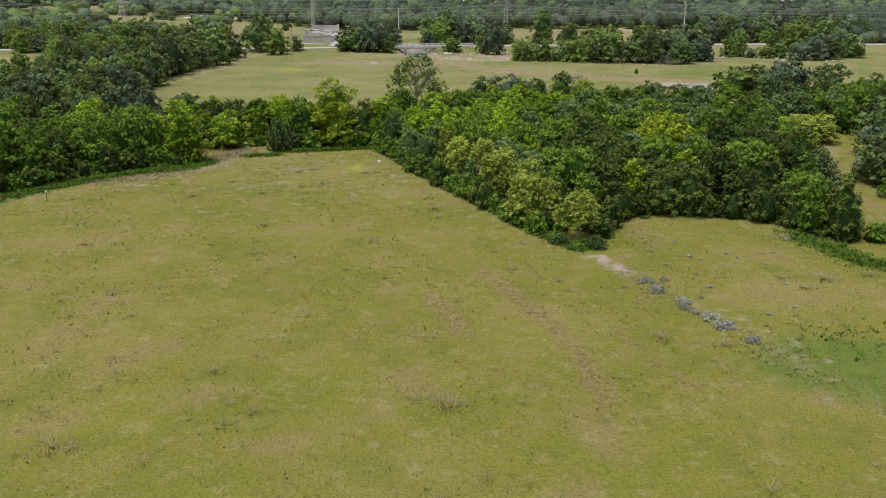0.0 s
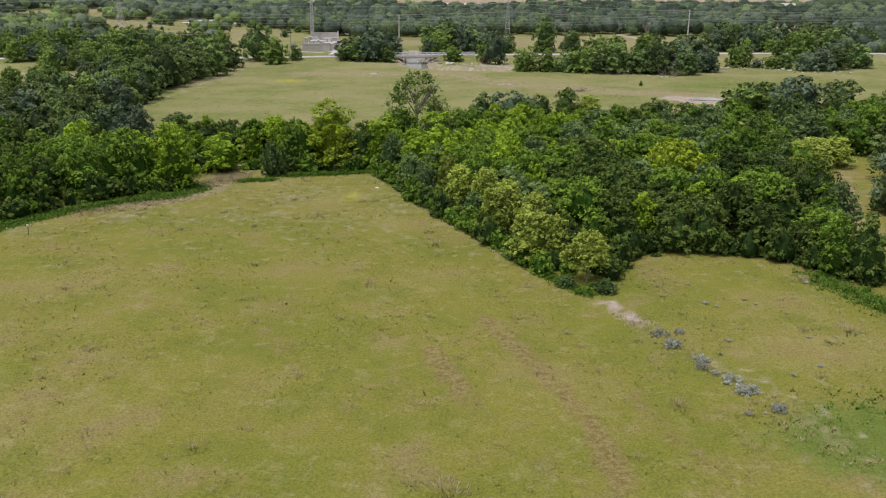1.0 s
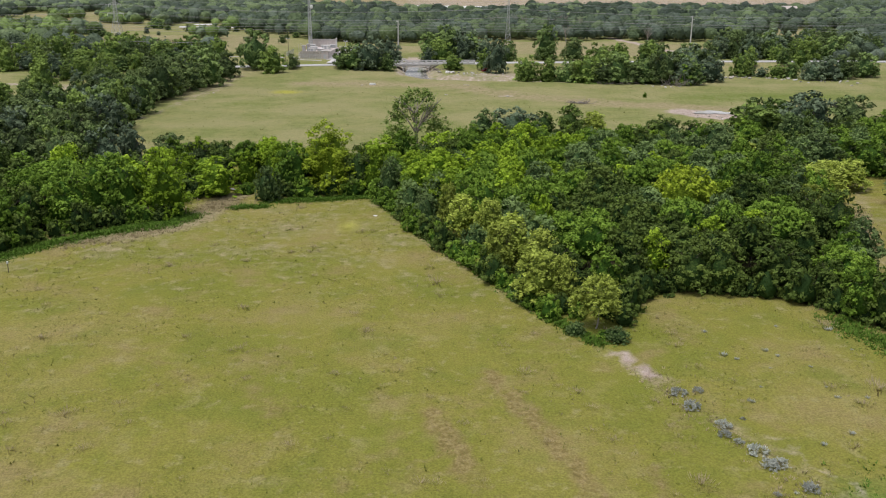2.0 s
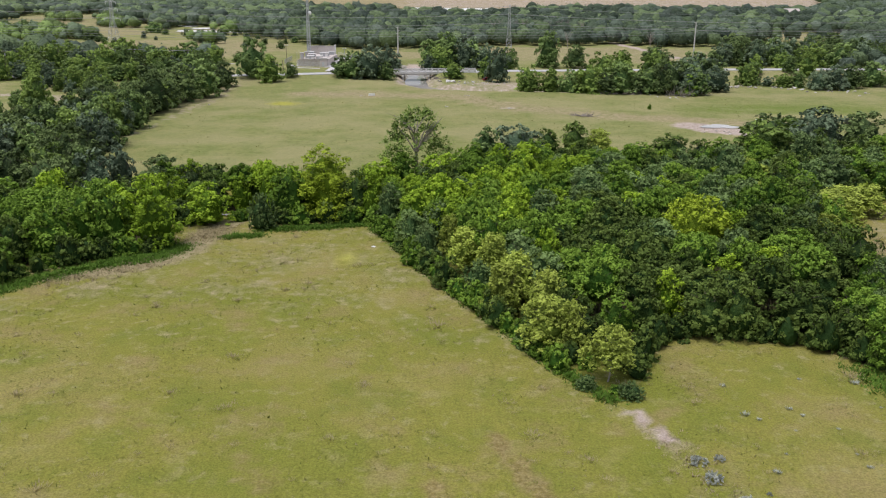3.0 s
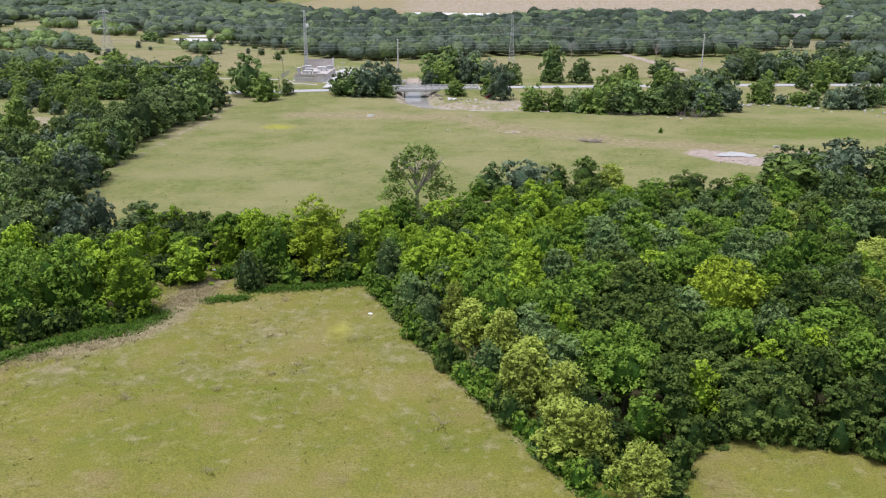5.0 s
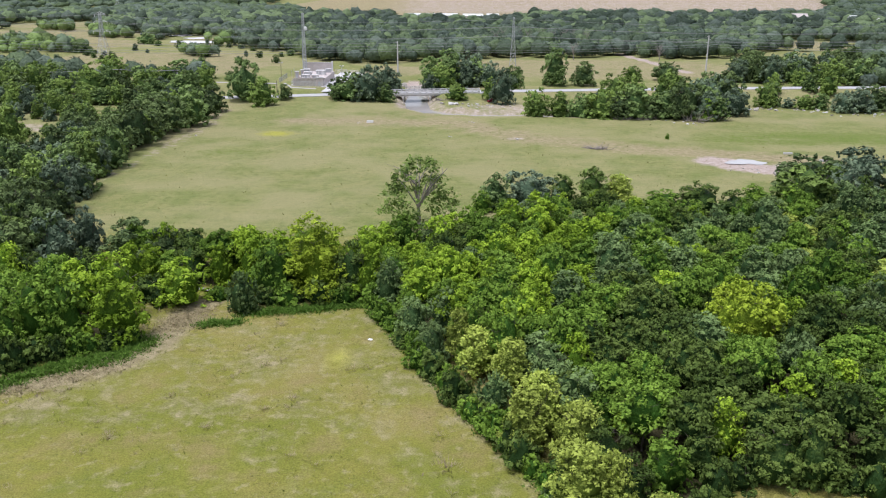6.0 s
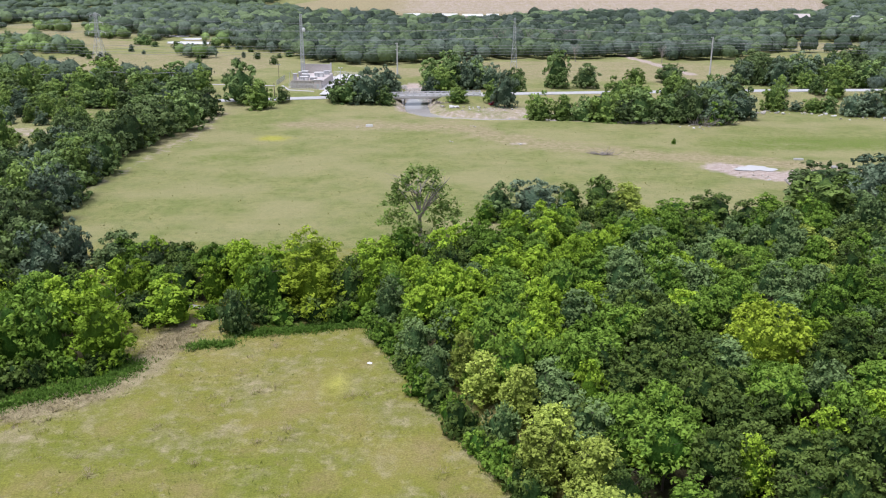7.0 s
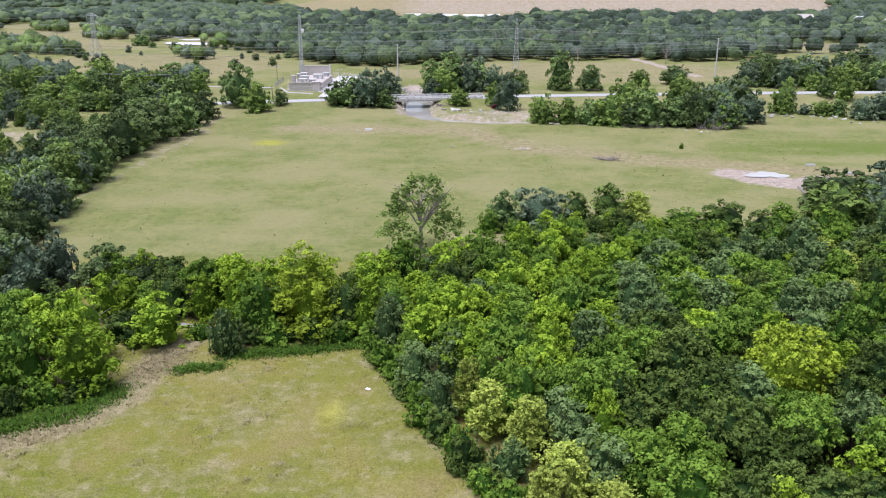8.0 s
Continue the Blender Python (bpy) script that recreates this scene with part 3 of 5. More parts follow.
tree_kind("grey_shrub", "juniper_shrub", "grey", "blue-green rounded shrub at the field edge", "shrub", 2, (1.6, -0.3, 2.8, 0.7), 2000, 0.22, 60, 0.40, 0, BARK, 0.05, 4)
tree_kind("oak", "oak_tree", "far_dark", "broad dark green oak with clumped foliage", "tree", 4, (5.6, -0.8, 11.0, 1.0), 380, 0.62, 30, 0.7, 0, BARK, 0.32, 7, core=0.7, puffs=80, puff=0.95)
tree_kind("cedar_elm", "cedar_elm_tree", "far_mid", "tall mid-green cedar elm with clumped foliage", "tree", 4, (5.2, -0.8, 11.0, 1.0), 380, 0.62, 30, 0.7, 0, BARK, 0.28, 7, core=0.7, puffs=80, puff=0.95)
tree_kind("pecan", "pecan_tree", "far_fresh", "fresh green broad-crowned pecan", "tree", 3, (5.4, -0.8, 11.0, 1.0), 380, 0.62, 30, 0.7, 0, BARK, 0.28, 7, core=0.7, puffs=80, puff=0.95)
tree_kind("live_oak", "live_oak_tree", "far_grey", "greyish green spreading live oak", "tree", 2, (5.6, -0.8, 10.5, 1.0), 380, 0.62, 30, 0.7, 0, BARK, 0.3, 7, core=0.7, puffs=80, puff=0.95)
tree_kind("lone", "cottonwood_tree", "far_fresh", "tall open cottonwood with pale bare limbs showing", "tree", 1, (6.6, 0.6, 14.8, 0.3), 5600, 0.36, 150, 1.0, 0.05, PALE_BARK, 0.42, 18, 0)
tree_kind("tall", "sycamore_tree", "fresh", "tall rounded yellow-green tree rising from the hedge", "tree", 1, (5.2, -0.4, 13.4, 0.6), 4500, 0.30, 180, 0.6, 0, BARK, 0.3, 7, puffs=260, puff=0.62)
tree_kind("round", "mulberry_tree", "fresh", "full rounded bright green mulberry above the wood", "tree", 1, (4.9, 0.0, 9.0, 0.8), 3600, 0.29, 160, 0.55, 0, BARK, 0.26, 7, puffs=240, puff=0.58)
tree_kind("sage", "sage_bush", "sage", "small silvery grey bush in the grass", "bush", 3, (0.95, -0.05, 1.0, 0.7), 600, 0.15, 18, 0.34, 0.0, DRYWOOD, 0.03, 6, 0)
SIZE = {"dark": (3.2, 7.2), "mid": (3.2, 7.2), "bright": (3.2, 7.2), "grey": (3.2, 7.2), "willow": (2.5, 7.0), "young_willow": (2.5, 7.0), "shrub": (1.6, 2.3), "dark_shrub": (1.6, 2.6), "grey_shrub": (1.6, 2.8), "oak": (5.6, 11.0), "cedar_elm": (5.2, 11.0), "pecan": (5.2, 11.0), "live_oak": (5.6, 10.5), "lone": (6.6, 14.6), "tall": (5.2, 13.4), "round": (4.9, 9.0)}


def plant_to(key, x, y, high, wide, group=""):
    """One tree of a given height and spread."""
    R, z1 = SIZE[key]
    s = wide / (2 * R)
    return plant(key, x, y, s, high / (z1 * s), group)


def scatter(poly, step, seed, jitter=0.38):
    r = random.Random(seed)
    xs, ys = [p[0] for p in poly], [p[1] for p in poly]
    out, row, y = [], 0, min(ys)
    while y < max(ys):
        x = min(xs) + (row % 2) * step / 2
        while x < max(xs):
            q = (x + r.uniform(-jitter, jitter) * step, y + r.uniform(-jitter, jitter) * step)
            if inside(q[0], q[1], poly):
                out.append(q)
            x += step
        y, row = y + step * 0.87, row + 1
    return out


def plant_wood(poly, step, mix, sizes, group, seed, clear=()):
    random.seed(seed)
    for x, y in scatter(poly, step, seed):
        keys, weights = zip(*(mix(x, y) if callable(mix) else mix))
        if all(math.hypot(x - a, y - b) > c for a, b, c in clear):
            key = random.choices(keys, weights)[0]
            if key + "_canopy" in PROTO and min(float(away(x, y, poly + poly[:1])), 9) > 4.5:
                key += "_canopy"
            # the ground south of a clearing carries low growth only
            low = any(abs((x - a) * 0.92 + (y - b) * 0.40) < 0.8 * c and -26 < (y - b) * 0.92 - (x - a) * 0.40 < 0 for a, b, c in clear if clear is CLEARINGS)
            plant(key, x, y, random.uniform(*sizes) * (0.55 if low else 1), random.uniform(0.85, 1.24), group)


# single trees that stand out of the wood
random.seed(21)
plant_to("tall", -25, 175, 12.4, 11.5)
plant_to("lone", -10, 213, 15.2, 16.5)
plant_to("round", 38, 155, 9.8, 11)
STANDOUT = (("bright", 17, 167, 7.6, 5.6), ("bright", 13, 141, 7.4, 5), ("bright", 3, 170, 7.4, 5), ("bright", 27, 127, 6.8, 5), ("bright", 36, 131, 7.4, 5.6), ("grey", 26, 169, 7, 4.6), ("grey", 0, 178, 7.4, 8),
            ("bright", 17, 184, 8.4, 7), ("bright", 14, 204, 8.4, 8), ("bright", 8, 203, 8.2, 7), ("bright", -5, 192, 8.4, 8.5), ("bright", -15, 187, 8, 8.5), ("mid", 24, 145, 7.2, 6), ("grey", -8, 157, 6.4, 5.4), ("grey", -5, 149, 6.2, 4.8))
for key, x, y, high, wide in STANDOUT:
    plant_to(key, x, y, high, wide, "trees standing out of the wood")
WILLOWS = ((-1, 150, 7.0, 4.2), (1, 145, 6.5, 4.6), (5, 141, 6.4, 4.4), (7.5, 130, 7.6, 5.6), (6, 127, 7.0, 4.8), (11.5, 125, 7.0, 4.8), (11, 117, 6.2, 5.4), (14, 117, 6.2, 3.6))
for x, y, high, wide in WILLOWS:
    plant_to("willow", x, y, high * 1.1, wide * 1.2, "willows along the field edge")
plant_to("young_willow", 17, 109, 6.6, 5.6, "willows along the field edge")
for x, y, high, wide in ((56, 207, 6.2, 7), (61, 205, 6.4, 8), (61, 196, 6.2, 8), (57, 184, 6, 6.5), (67, 172, 6.6, 9.5), (71, 179, 6.8, 10), (77, 182, 6.4, 8), (60, 158, 6, 6)):
    plant_to("willow", x, y, high, wide, "willows beside the brook")
plant_to("grey_shrub", 3, 137, 4.6, 4.6), plant_to("grey_shrub", 8.5, 118, 2.6, 3), plant_to("grey_shrub", 19, 105.5, 1.7, 3.0), plant_to("grey_shrub", 14.5, 107.5, 1.6, 2.6)
plant_to("grey_shrub", -35, 167, 6.6, 5.2)
for key, x, y, high, wide in (("dark_shrub", 13.5, 114, 2.6, 3.2), ("shrub", 15.3, 112.6, 2.0, 2.6), ("dark_shrub", 12.5, 117.5, 3, 3.4), ("dark_shrub", 19, 113, 3, 3.6), ("shrub", 17.6, 106.4, 1.0, 2.2), ("dark_shrub", -47, 175.5, 2.2, 3), ("dark_shrub", -52, 177, 2.6, 3.6), ("dark_shrub", -41, 174.5, 1.6, 2.6), ("dark_shrub", 9, 122, 3, 3.4), ("shrub", -29, 170.5, 3.4, 5), ("dark_shrub", -24, 171, 3.6, 5), ("shrub", -20, 171.5, 3.2, 5), ("dark_shrub", -49, 170, 3.0, 4.5), ("shrub", -40, 172, 2.4, 3.6), ("dark_shrub", -52, 172, 4, 5)):
    plant_to(key, x, y, high, wide, "shrubs at the foot of the hedge")
for key, x, y, high, wide in (("bright", -45.5, 170.5, 7, 8.6), ("bright", -50, 155.5, 9, 8), ("mid", -57, 154, 10.5, 8), ("bright", -53, 164, 9.6, 8), ("mid", -31, 173, 10, 7.4), ("bright", -36, 178, 8.5, 6), ("dark", -19, 175, 9, 6.5), ("mid", -69, 138, 9, 8), ("dark", -75, 128, 8, 8), ("mid", -64, 147.5, 9, 8), ("dark", -82, 121, 8.5, 9)):
    plant_to(key, x, y, high, wide, "trees of the side hedge")
for key, x, y, high, wide in (("grey", 6, 229, 8.4, 7), ("live_oak", 14, 231, 8.5, 9.5), ("dark", 21, 232, 7.6, 6), ("pecan", 28, 232, 8.6, 7), ("willow", 34, 233, 7.6, 6.5), ("mid", 43, 230, 4.5, 8), ("dark", 50, 225, 7.6, 8.6), ("dark", 55, 218, 7.2, 7), ("mid", 64, 232, 5.4, 6), ("pecan", 72, 223, 12, 14),
                              ("live_oak", 84, 230, 11.5, 11), ("oak", 82, 247, 10, 14), ("live_oak", 94, 248, 10.5, 13), ("oak", 102, 243, 10, 11), ("mid", 112, 242, 7, 8)):
    plant_to(key, x, y, high, wide * 1.2, "trees on the near side of the pasture")
plant_wood([(2, 226), (38, 230), (50, 222), (46, 214), (10, 212)], 5.5, (("dark", 3), ("mid", 3), ("bright", 2)), (0.55, 0.8), "trees on the near side of the pasture", 19)
for key, x, y, high, wide in (("oak", 71, 143, 8, 8.5), ("live_oak", 77, 152, 9, 9), ("mid", 70, 133, 6, 6), ("shrub", 56, 109, 2.6, 4), ("shrub", 60, 112, 2.2, 3.5), ("bright", 64, 108, 4.5, 5), ("oak", 84, 168, 9, 10), ("cedar_elm", 92, 185, 9, 10), ("oak", 88, 150, 9, 9)):
    plant_to(key, x, y, high, wide, "trees beside the grass track")

for key, x, y, high, wide in (("grey", 70, 192, 9, 10), ("mid", 66, 186, 8, 8), ("grey", 77, 197, 9, 10), ("dark", 73, 201, 8.4, 8), ("mid", 82, 200, 8.5, 9), ("dark", 64, 180, 7.4, 7), ("dark", 79, 190, 6, 7), ("mid", 87, 196, 8, 9), ("dark", 14, 122.5, 6.4, 5.4), ("dark", 10.5, 133.5, 6.8, 5.6), ("mid", 3.5, 151, 6.6, 5.2), ("dark", 15.5, 117.5, 5.6, 4.8)):
    plant_to(key, x, y, high, wide, "trees of the wood")

SINGLES = [(o[1], o[2], o[4] * 0.36) for o in STANDOUT] + [(x, y, w * 0.30) for x, y, h, w in WILLOWS] + [(38, 155, 5.6), (38, 149, 4), (-25, 175, 3.6), (61, 200, 6), (57, 184, 3), (68, 173, 4), (60, 158, 3), (72, 223, 4), (-50, 155.5, 3), (-45.5, 171, 4), (-57, 154, 3), (-53, 164, 3), (-35, 167, 3), (-31, 173, 3)]
SOUTH_MIX, NORTH_MIX, WEST_MIX = (("dark", 9), ("mid", 4), ("bright", 0.9), ("grey", 0.5)), (("dark", 2), ("mid", 5), ("grey", 4), ("bright", 1.2)), (("dark", 1), ("mid", 5), ("bright", 8), ("grey", 1.5))
NORTH_PART = [(22, 165), (100, 165), (100, 240), (22, 240)]
SOUTH_PART = [(-30, 90), (100, 90), (100, 165), (22, 165), (22, 150), (-30, 150)]


HEDGE_MIX = (("mid", 4), ("grey", 3), ("bright", 3))


def by_part(x, y):
    if float(away(x, y, [(-16, 174), (-6, 153), (3, 148), (8, 136), (14, 127)])) < 7:
        return HEDGE_MIX
    return NORTH_MIX if inside(x, y, NORTH_PART) else SOUTH_MIX if inside(x, y, SOUTH_PART) else WEST_MIX


plant_wood(WOOD, 5.0, by_part, (0.72, 1.10), "trees of the wood", 11, SINGLES)
plant_wood(EAST_WOOD, 6.5, (("dark", 4), ("mid", 3), ("grey", 2)), (0.85, 1.1), "trees beyond the grass track", 15)
plant_wood(BACK_HEDGE, 4.6, (("mid", 4), ("bright", 4), ("dark", 2)), (0.76, 1.0), "trees of the back hedge", 12, SINGLES)
plant_wood(LEFT_HEDGE, 5.6, lambda x, y: (("dark", 3), ("mid", 7), ("bright", 1.5)) if x < -62 else (("dark", 1), ("mid", 5), ("bright", 5)), (0.92, 1.2), "trees of the side hedge", 13, SINGLES)
plant_wood([(-230, 404), (-150, 408), (-112, 411), (-118, 436), (-230, 444)], 10.5, (("cedar_elm", 4), ("pecan", 3), ("live_oak", 2), ("oak", 1)), (0.7, 1.1), "trees behind the road", 20)
LEFT_LOW = [(-103, 318), (-104, 372), (-175, 372), (-165, 330), (-150, 300)]
plant_wood(LEFT_LOW, 8.0, (("oak", 1), ("cedar_elm", 4), ("pecan", 4), ("live_oak", 1)), (0.45, 0.68), "trees beside the pasture", 18, CLEARINGS)
plant_wood(LEFT_WOOD, 9.0, lambda x, y: (("oak", 6), ("live_oak", 2), ("cedar_elm", 1)) if y < 236 else (("oak", 2), ("cedar_elm", 4), ("pecan", 5), ("live_oak", 1)), (0.62, 0.95), "trees beside the pasture", 14, CLEARINGS)

random.seed(24)
for x in range(-196, -110, 7):
    plant_to(random.choice(("oak", "cedar_elm", "live_oak", "pecan")), x + random.uniform(-2, 2), 383 + random.uniform(-4, 3), random.uniform(6, 9), random.uniform(8, 11), "trees beside the road")

# shrubs that close the foot of the hedges
random.seed(23)
for line, gap, kinds in (([(-17, 172), (-4, 142), (5, 125), (10, 114), (12, 111)], 1.6, ("shrub", "shrub", "dark_shrub")), ([(20, 108), (22, 116), (29, 122), (40, 120), (47, 114), (53, 107)], 1.9, ("dark_shrub",)), ([(-78, 117), (-71, 127), (-65, 139), (-58, 147.5), (-51, 149.5), (-48, 156)], 2.0, ("dark_shrub", "dark_shrub", "shrub")), ([(-34, 168.5), (-26, 169.5), (-17, 172)], 2.2, ("shrub", "dark_shrub"))):
    for (x0, y0), (x1, y1) in zip(line, line[1:]):
        n = max(1, round(math.hypot(x1 - x0, y1 - y0) / gap))
        for i in range(n):
            k = (i + random.uniform(0.2, 0.8)) / n
            plant(random.choice(kinds), x0 + (x1 - x0) * k + random.uniform(-0.3, 1.0), y0 + (y1 - y0) * k + random.uniform(0.2, 1.8), random.uniform(0.7, 1.35), random.uniform(0.8, 1.5), "shrubs at the foot of the hedge")
for x, y, k in ((22.8, 92.4, 0.85), (24.9, 92.9, 0.6), (23.4, 89.4, 0.95), (25.4, 86, 0.8), (25.1, 84.3, 0.7), (26, 83.2, 0.5), (27.1, 81.6, 0.95), (27.4, 79.2, 0.95), (28.5, 79.6, 0.75), (29.5, 75.8, 0.8), (27.7, 87.5, 0.3), (26.6, 75, 0.35)):
    plant("sage", x, y, k, 0.95, "grey bushes in the grass")

# trees along the road and round the bridge
random.seed(25)
ROADSIDE = (("cedar_elm", -92, 397, 16, 13), ("pecan", -82, 385, 10.7, 11.3), ("oak", -76, 399, 5.8, 5.5), ("cedar_elm", -49, 400, 11.5, 14), ("live_oak", -42, 401, 14.5, 14), ("cedar_elm", -34, 398, 8, 8), ("live_oak", -34, 428, 9, 11), ("oak", -45, 402, 9, 10), ("live_oak", -37, 427, 13, 10), ("oak", -54, 402, 9, 9))
BRIDGESIDE = (("cedar_elm", -9, 455, 16, 15), ("live_oak", 0, 458, 16, 14), ("cedar_elm", -17, 460, 13, 12), ("pecan", -12, 440, 11, 12), ("live_oak", 10, 452, 12, 11), ("live_oak", -17, 437, 8, 9), ("cedar_elm", -10, 447, 13, 13), ("live_oak", -2, 449, 13, 12), ("cedar_elm", 3, 456, 14, 14), ("pecan", -5, 406, 6.5, 9), ("pecan", 9, 407, 9, 7), ("live_oak", 14, 396, 14, 11), ("cedar_elm", 20, 440, 12, 10), ("pecan", 25, 370, 12.5, 10), ("pecan", 26, 364, 6.6, 9))
FARBANK = (("pecan", 34, 365, 9.5, 10), ("cedar_elm", 41, 364, 10.1, 10), ("pecan", 49, 362, 11.5, 13), ("cedar_elm", 61, 362, 13, 15), ("oak", 55, 360, 9, 10), ("cedar_elm", 73, 362, 10.2, 13), ("oak", 67, 361, 8, 10), ("live_oak", 83, 364, 12.5, 13), ("live_oak", 95, 380, 14, 14), ("mid", 86, 357, 7.9, 9), ("live_oak", 104, 386, 8.5, 9), ("cedar_elm", 99, 392, 10, 10), ("pecan", 119, 392, 9.5, 9), ("cedar_elm", 123, 396, 9, 8), ("pecan", 134, 389, 5.2, 9), ("cedar_elm", 139, 387, 6.2, 8), ("live_oak", 128, 391, 4, 6), ("live_oak", 145, 379, 8.5, 9), ("live_oak", 151, 380, 9.4, 12), ("pecan", 133, 424, 8.5, 7), ("pecan", 157, 424, 10, 9), ("cedar_elm", 150, 427, 7, 7), ("oak", 160, 386, 9, 12), ("cedar_elm", 172, 392, 10, 12))
BEYOND = (("cedar_elm", 41, 458, 16.6, 13.5), ("oak", 55, 459, 10.8, 12), ("pecan", 82, 481, 7.6, 11), ("oak", 100, 483, 10.3, 15), ("oak", 147, 505, 13.5, 17), ("oak", 153, 507, 12, 14), ("live_oak", 164, 484, 15.5, 16), ("oak", 170, 487, 13, 14), ("oak", 149, 483, 7, 14), ("pecan", 157, 457, 8.5, 9), ("pecan", 172, 462, 12, 16), ("cedar_elm", 189, 466, 12.5, 15), ("oak", 227, 572, 11.3, 15), ("oak", 132, 480, 7, 12), ("live_oak", 205, 480, 11, 14))
BANK_WOOD = [(28, 364), (60, 359), (90, 355), (102, 372), (108, 394), (90, 402), (72, 384), (40, 376)]
VERGE_WOOD = [(126, 466), (215, 472), (230, 500), (190, 508), (134, 494)]
plant_wood(BANK_WOOD, 8.0, (("cedar_elm", 4), ("live_oak", 2), ("pecan", 5), ("oak", 0.5)), (0.75, 1.15), "trees on the creek bank", 16)
plant_wood(VERGE_WOOD, 9.5, (("cedar_elm", 3), ("live_oak", 3), ("pecan", 1), ("oak", 4)), (0.75, 1.15), "trees beyond the road", 17)
for group, trees in (("trees by the road", ROADSIDE), ("trees by the bridge", BRIDGESIDE), ("trees on the creek bank", FARBANK), ("trees beyond the road", BEYOND)):
    for key, x, y, high, wide in trees:
        plant_to(key, x, y, high, wide, group)
for key, x, y, high, wide in (("pecan", -95, 223, 11.7, 9), ("oak", -96, 229, 9, 9), ("cedar_elm", -94, 238, 12, 10), ("pecan", -97, 257, 10.3, 9), ("cedar_elm", -97, 269, 10.9, 10), ("oak", -101, 283, 11, 10), ("oak", -101, 297, 12.9, 13), ("oak", -101, 311, 11, 11), ("oak", -100, 323, 12.4, 14), ("cedar_elm", -95, 335, 13, 12), ("oak", -97, 352, 11, 11), ("oak", -97, 368, 10.2, 9.4), ("live_oak", -100, 245, 11, 11)):
    plant_to(key, x, y, high, wide, "trees beside the pasture")
for key, x, y, high, wide in (("cedar_elm", -76, 189, 10.6, 8), ("live_oak", -70, 193, 9, 7), ("oak", -61, 191, 7.4, 10), ("oak", -54, 189, 7.6, 7), ("pecan", -84, 190, 10, 9), ("pecan", -161, 408, 13, 14), ("pecan", -173, 407, 8, 10), ("cedar_elm", -124, 411, 10, 12), ("cedar_elm", -135, 409, 9, 11), ("oak", -148, 409, 9, 10), ("oak", -190, 404, 9, 12)):
    plant_to(key, x, y, high, wide, "trees behind the hedge")


random.seed(27)
for i in range(34):
    x, y = random.uniform(-260, -110), random.uniform(540, 720)
    plant_to(random.choice(("oak", "cedar_elm", "live_oak")), x, y, random.uniform(2.5, 5), random.uniform(3, 6), "bushes in the far field")
for key, x, y, high, wide in (("oak", -182, 619, 7.2, 11), ("oak", -169, 600, 4.5, 7), ("oak", -184, 683, 6, 8), ("oak", -208, 671, 5, 8), ("cedar_elm", -247, 711, 8, 13), ("oak", -259, 622, 6, 11), ("cedar_elm", -142, 470, 10, 14), ("pecan", -186, 490, 10, 14), ("oak", -118, 470, 5, 6)):
    plant_to(key, x, y, high, wide, "bushes in the far field")


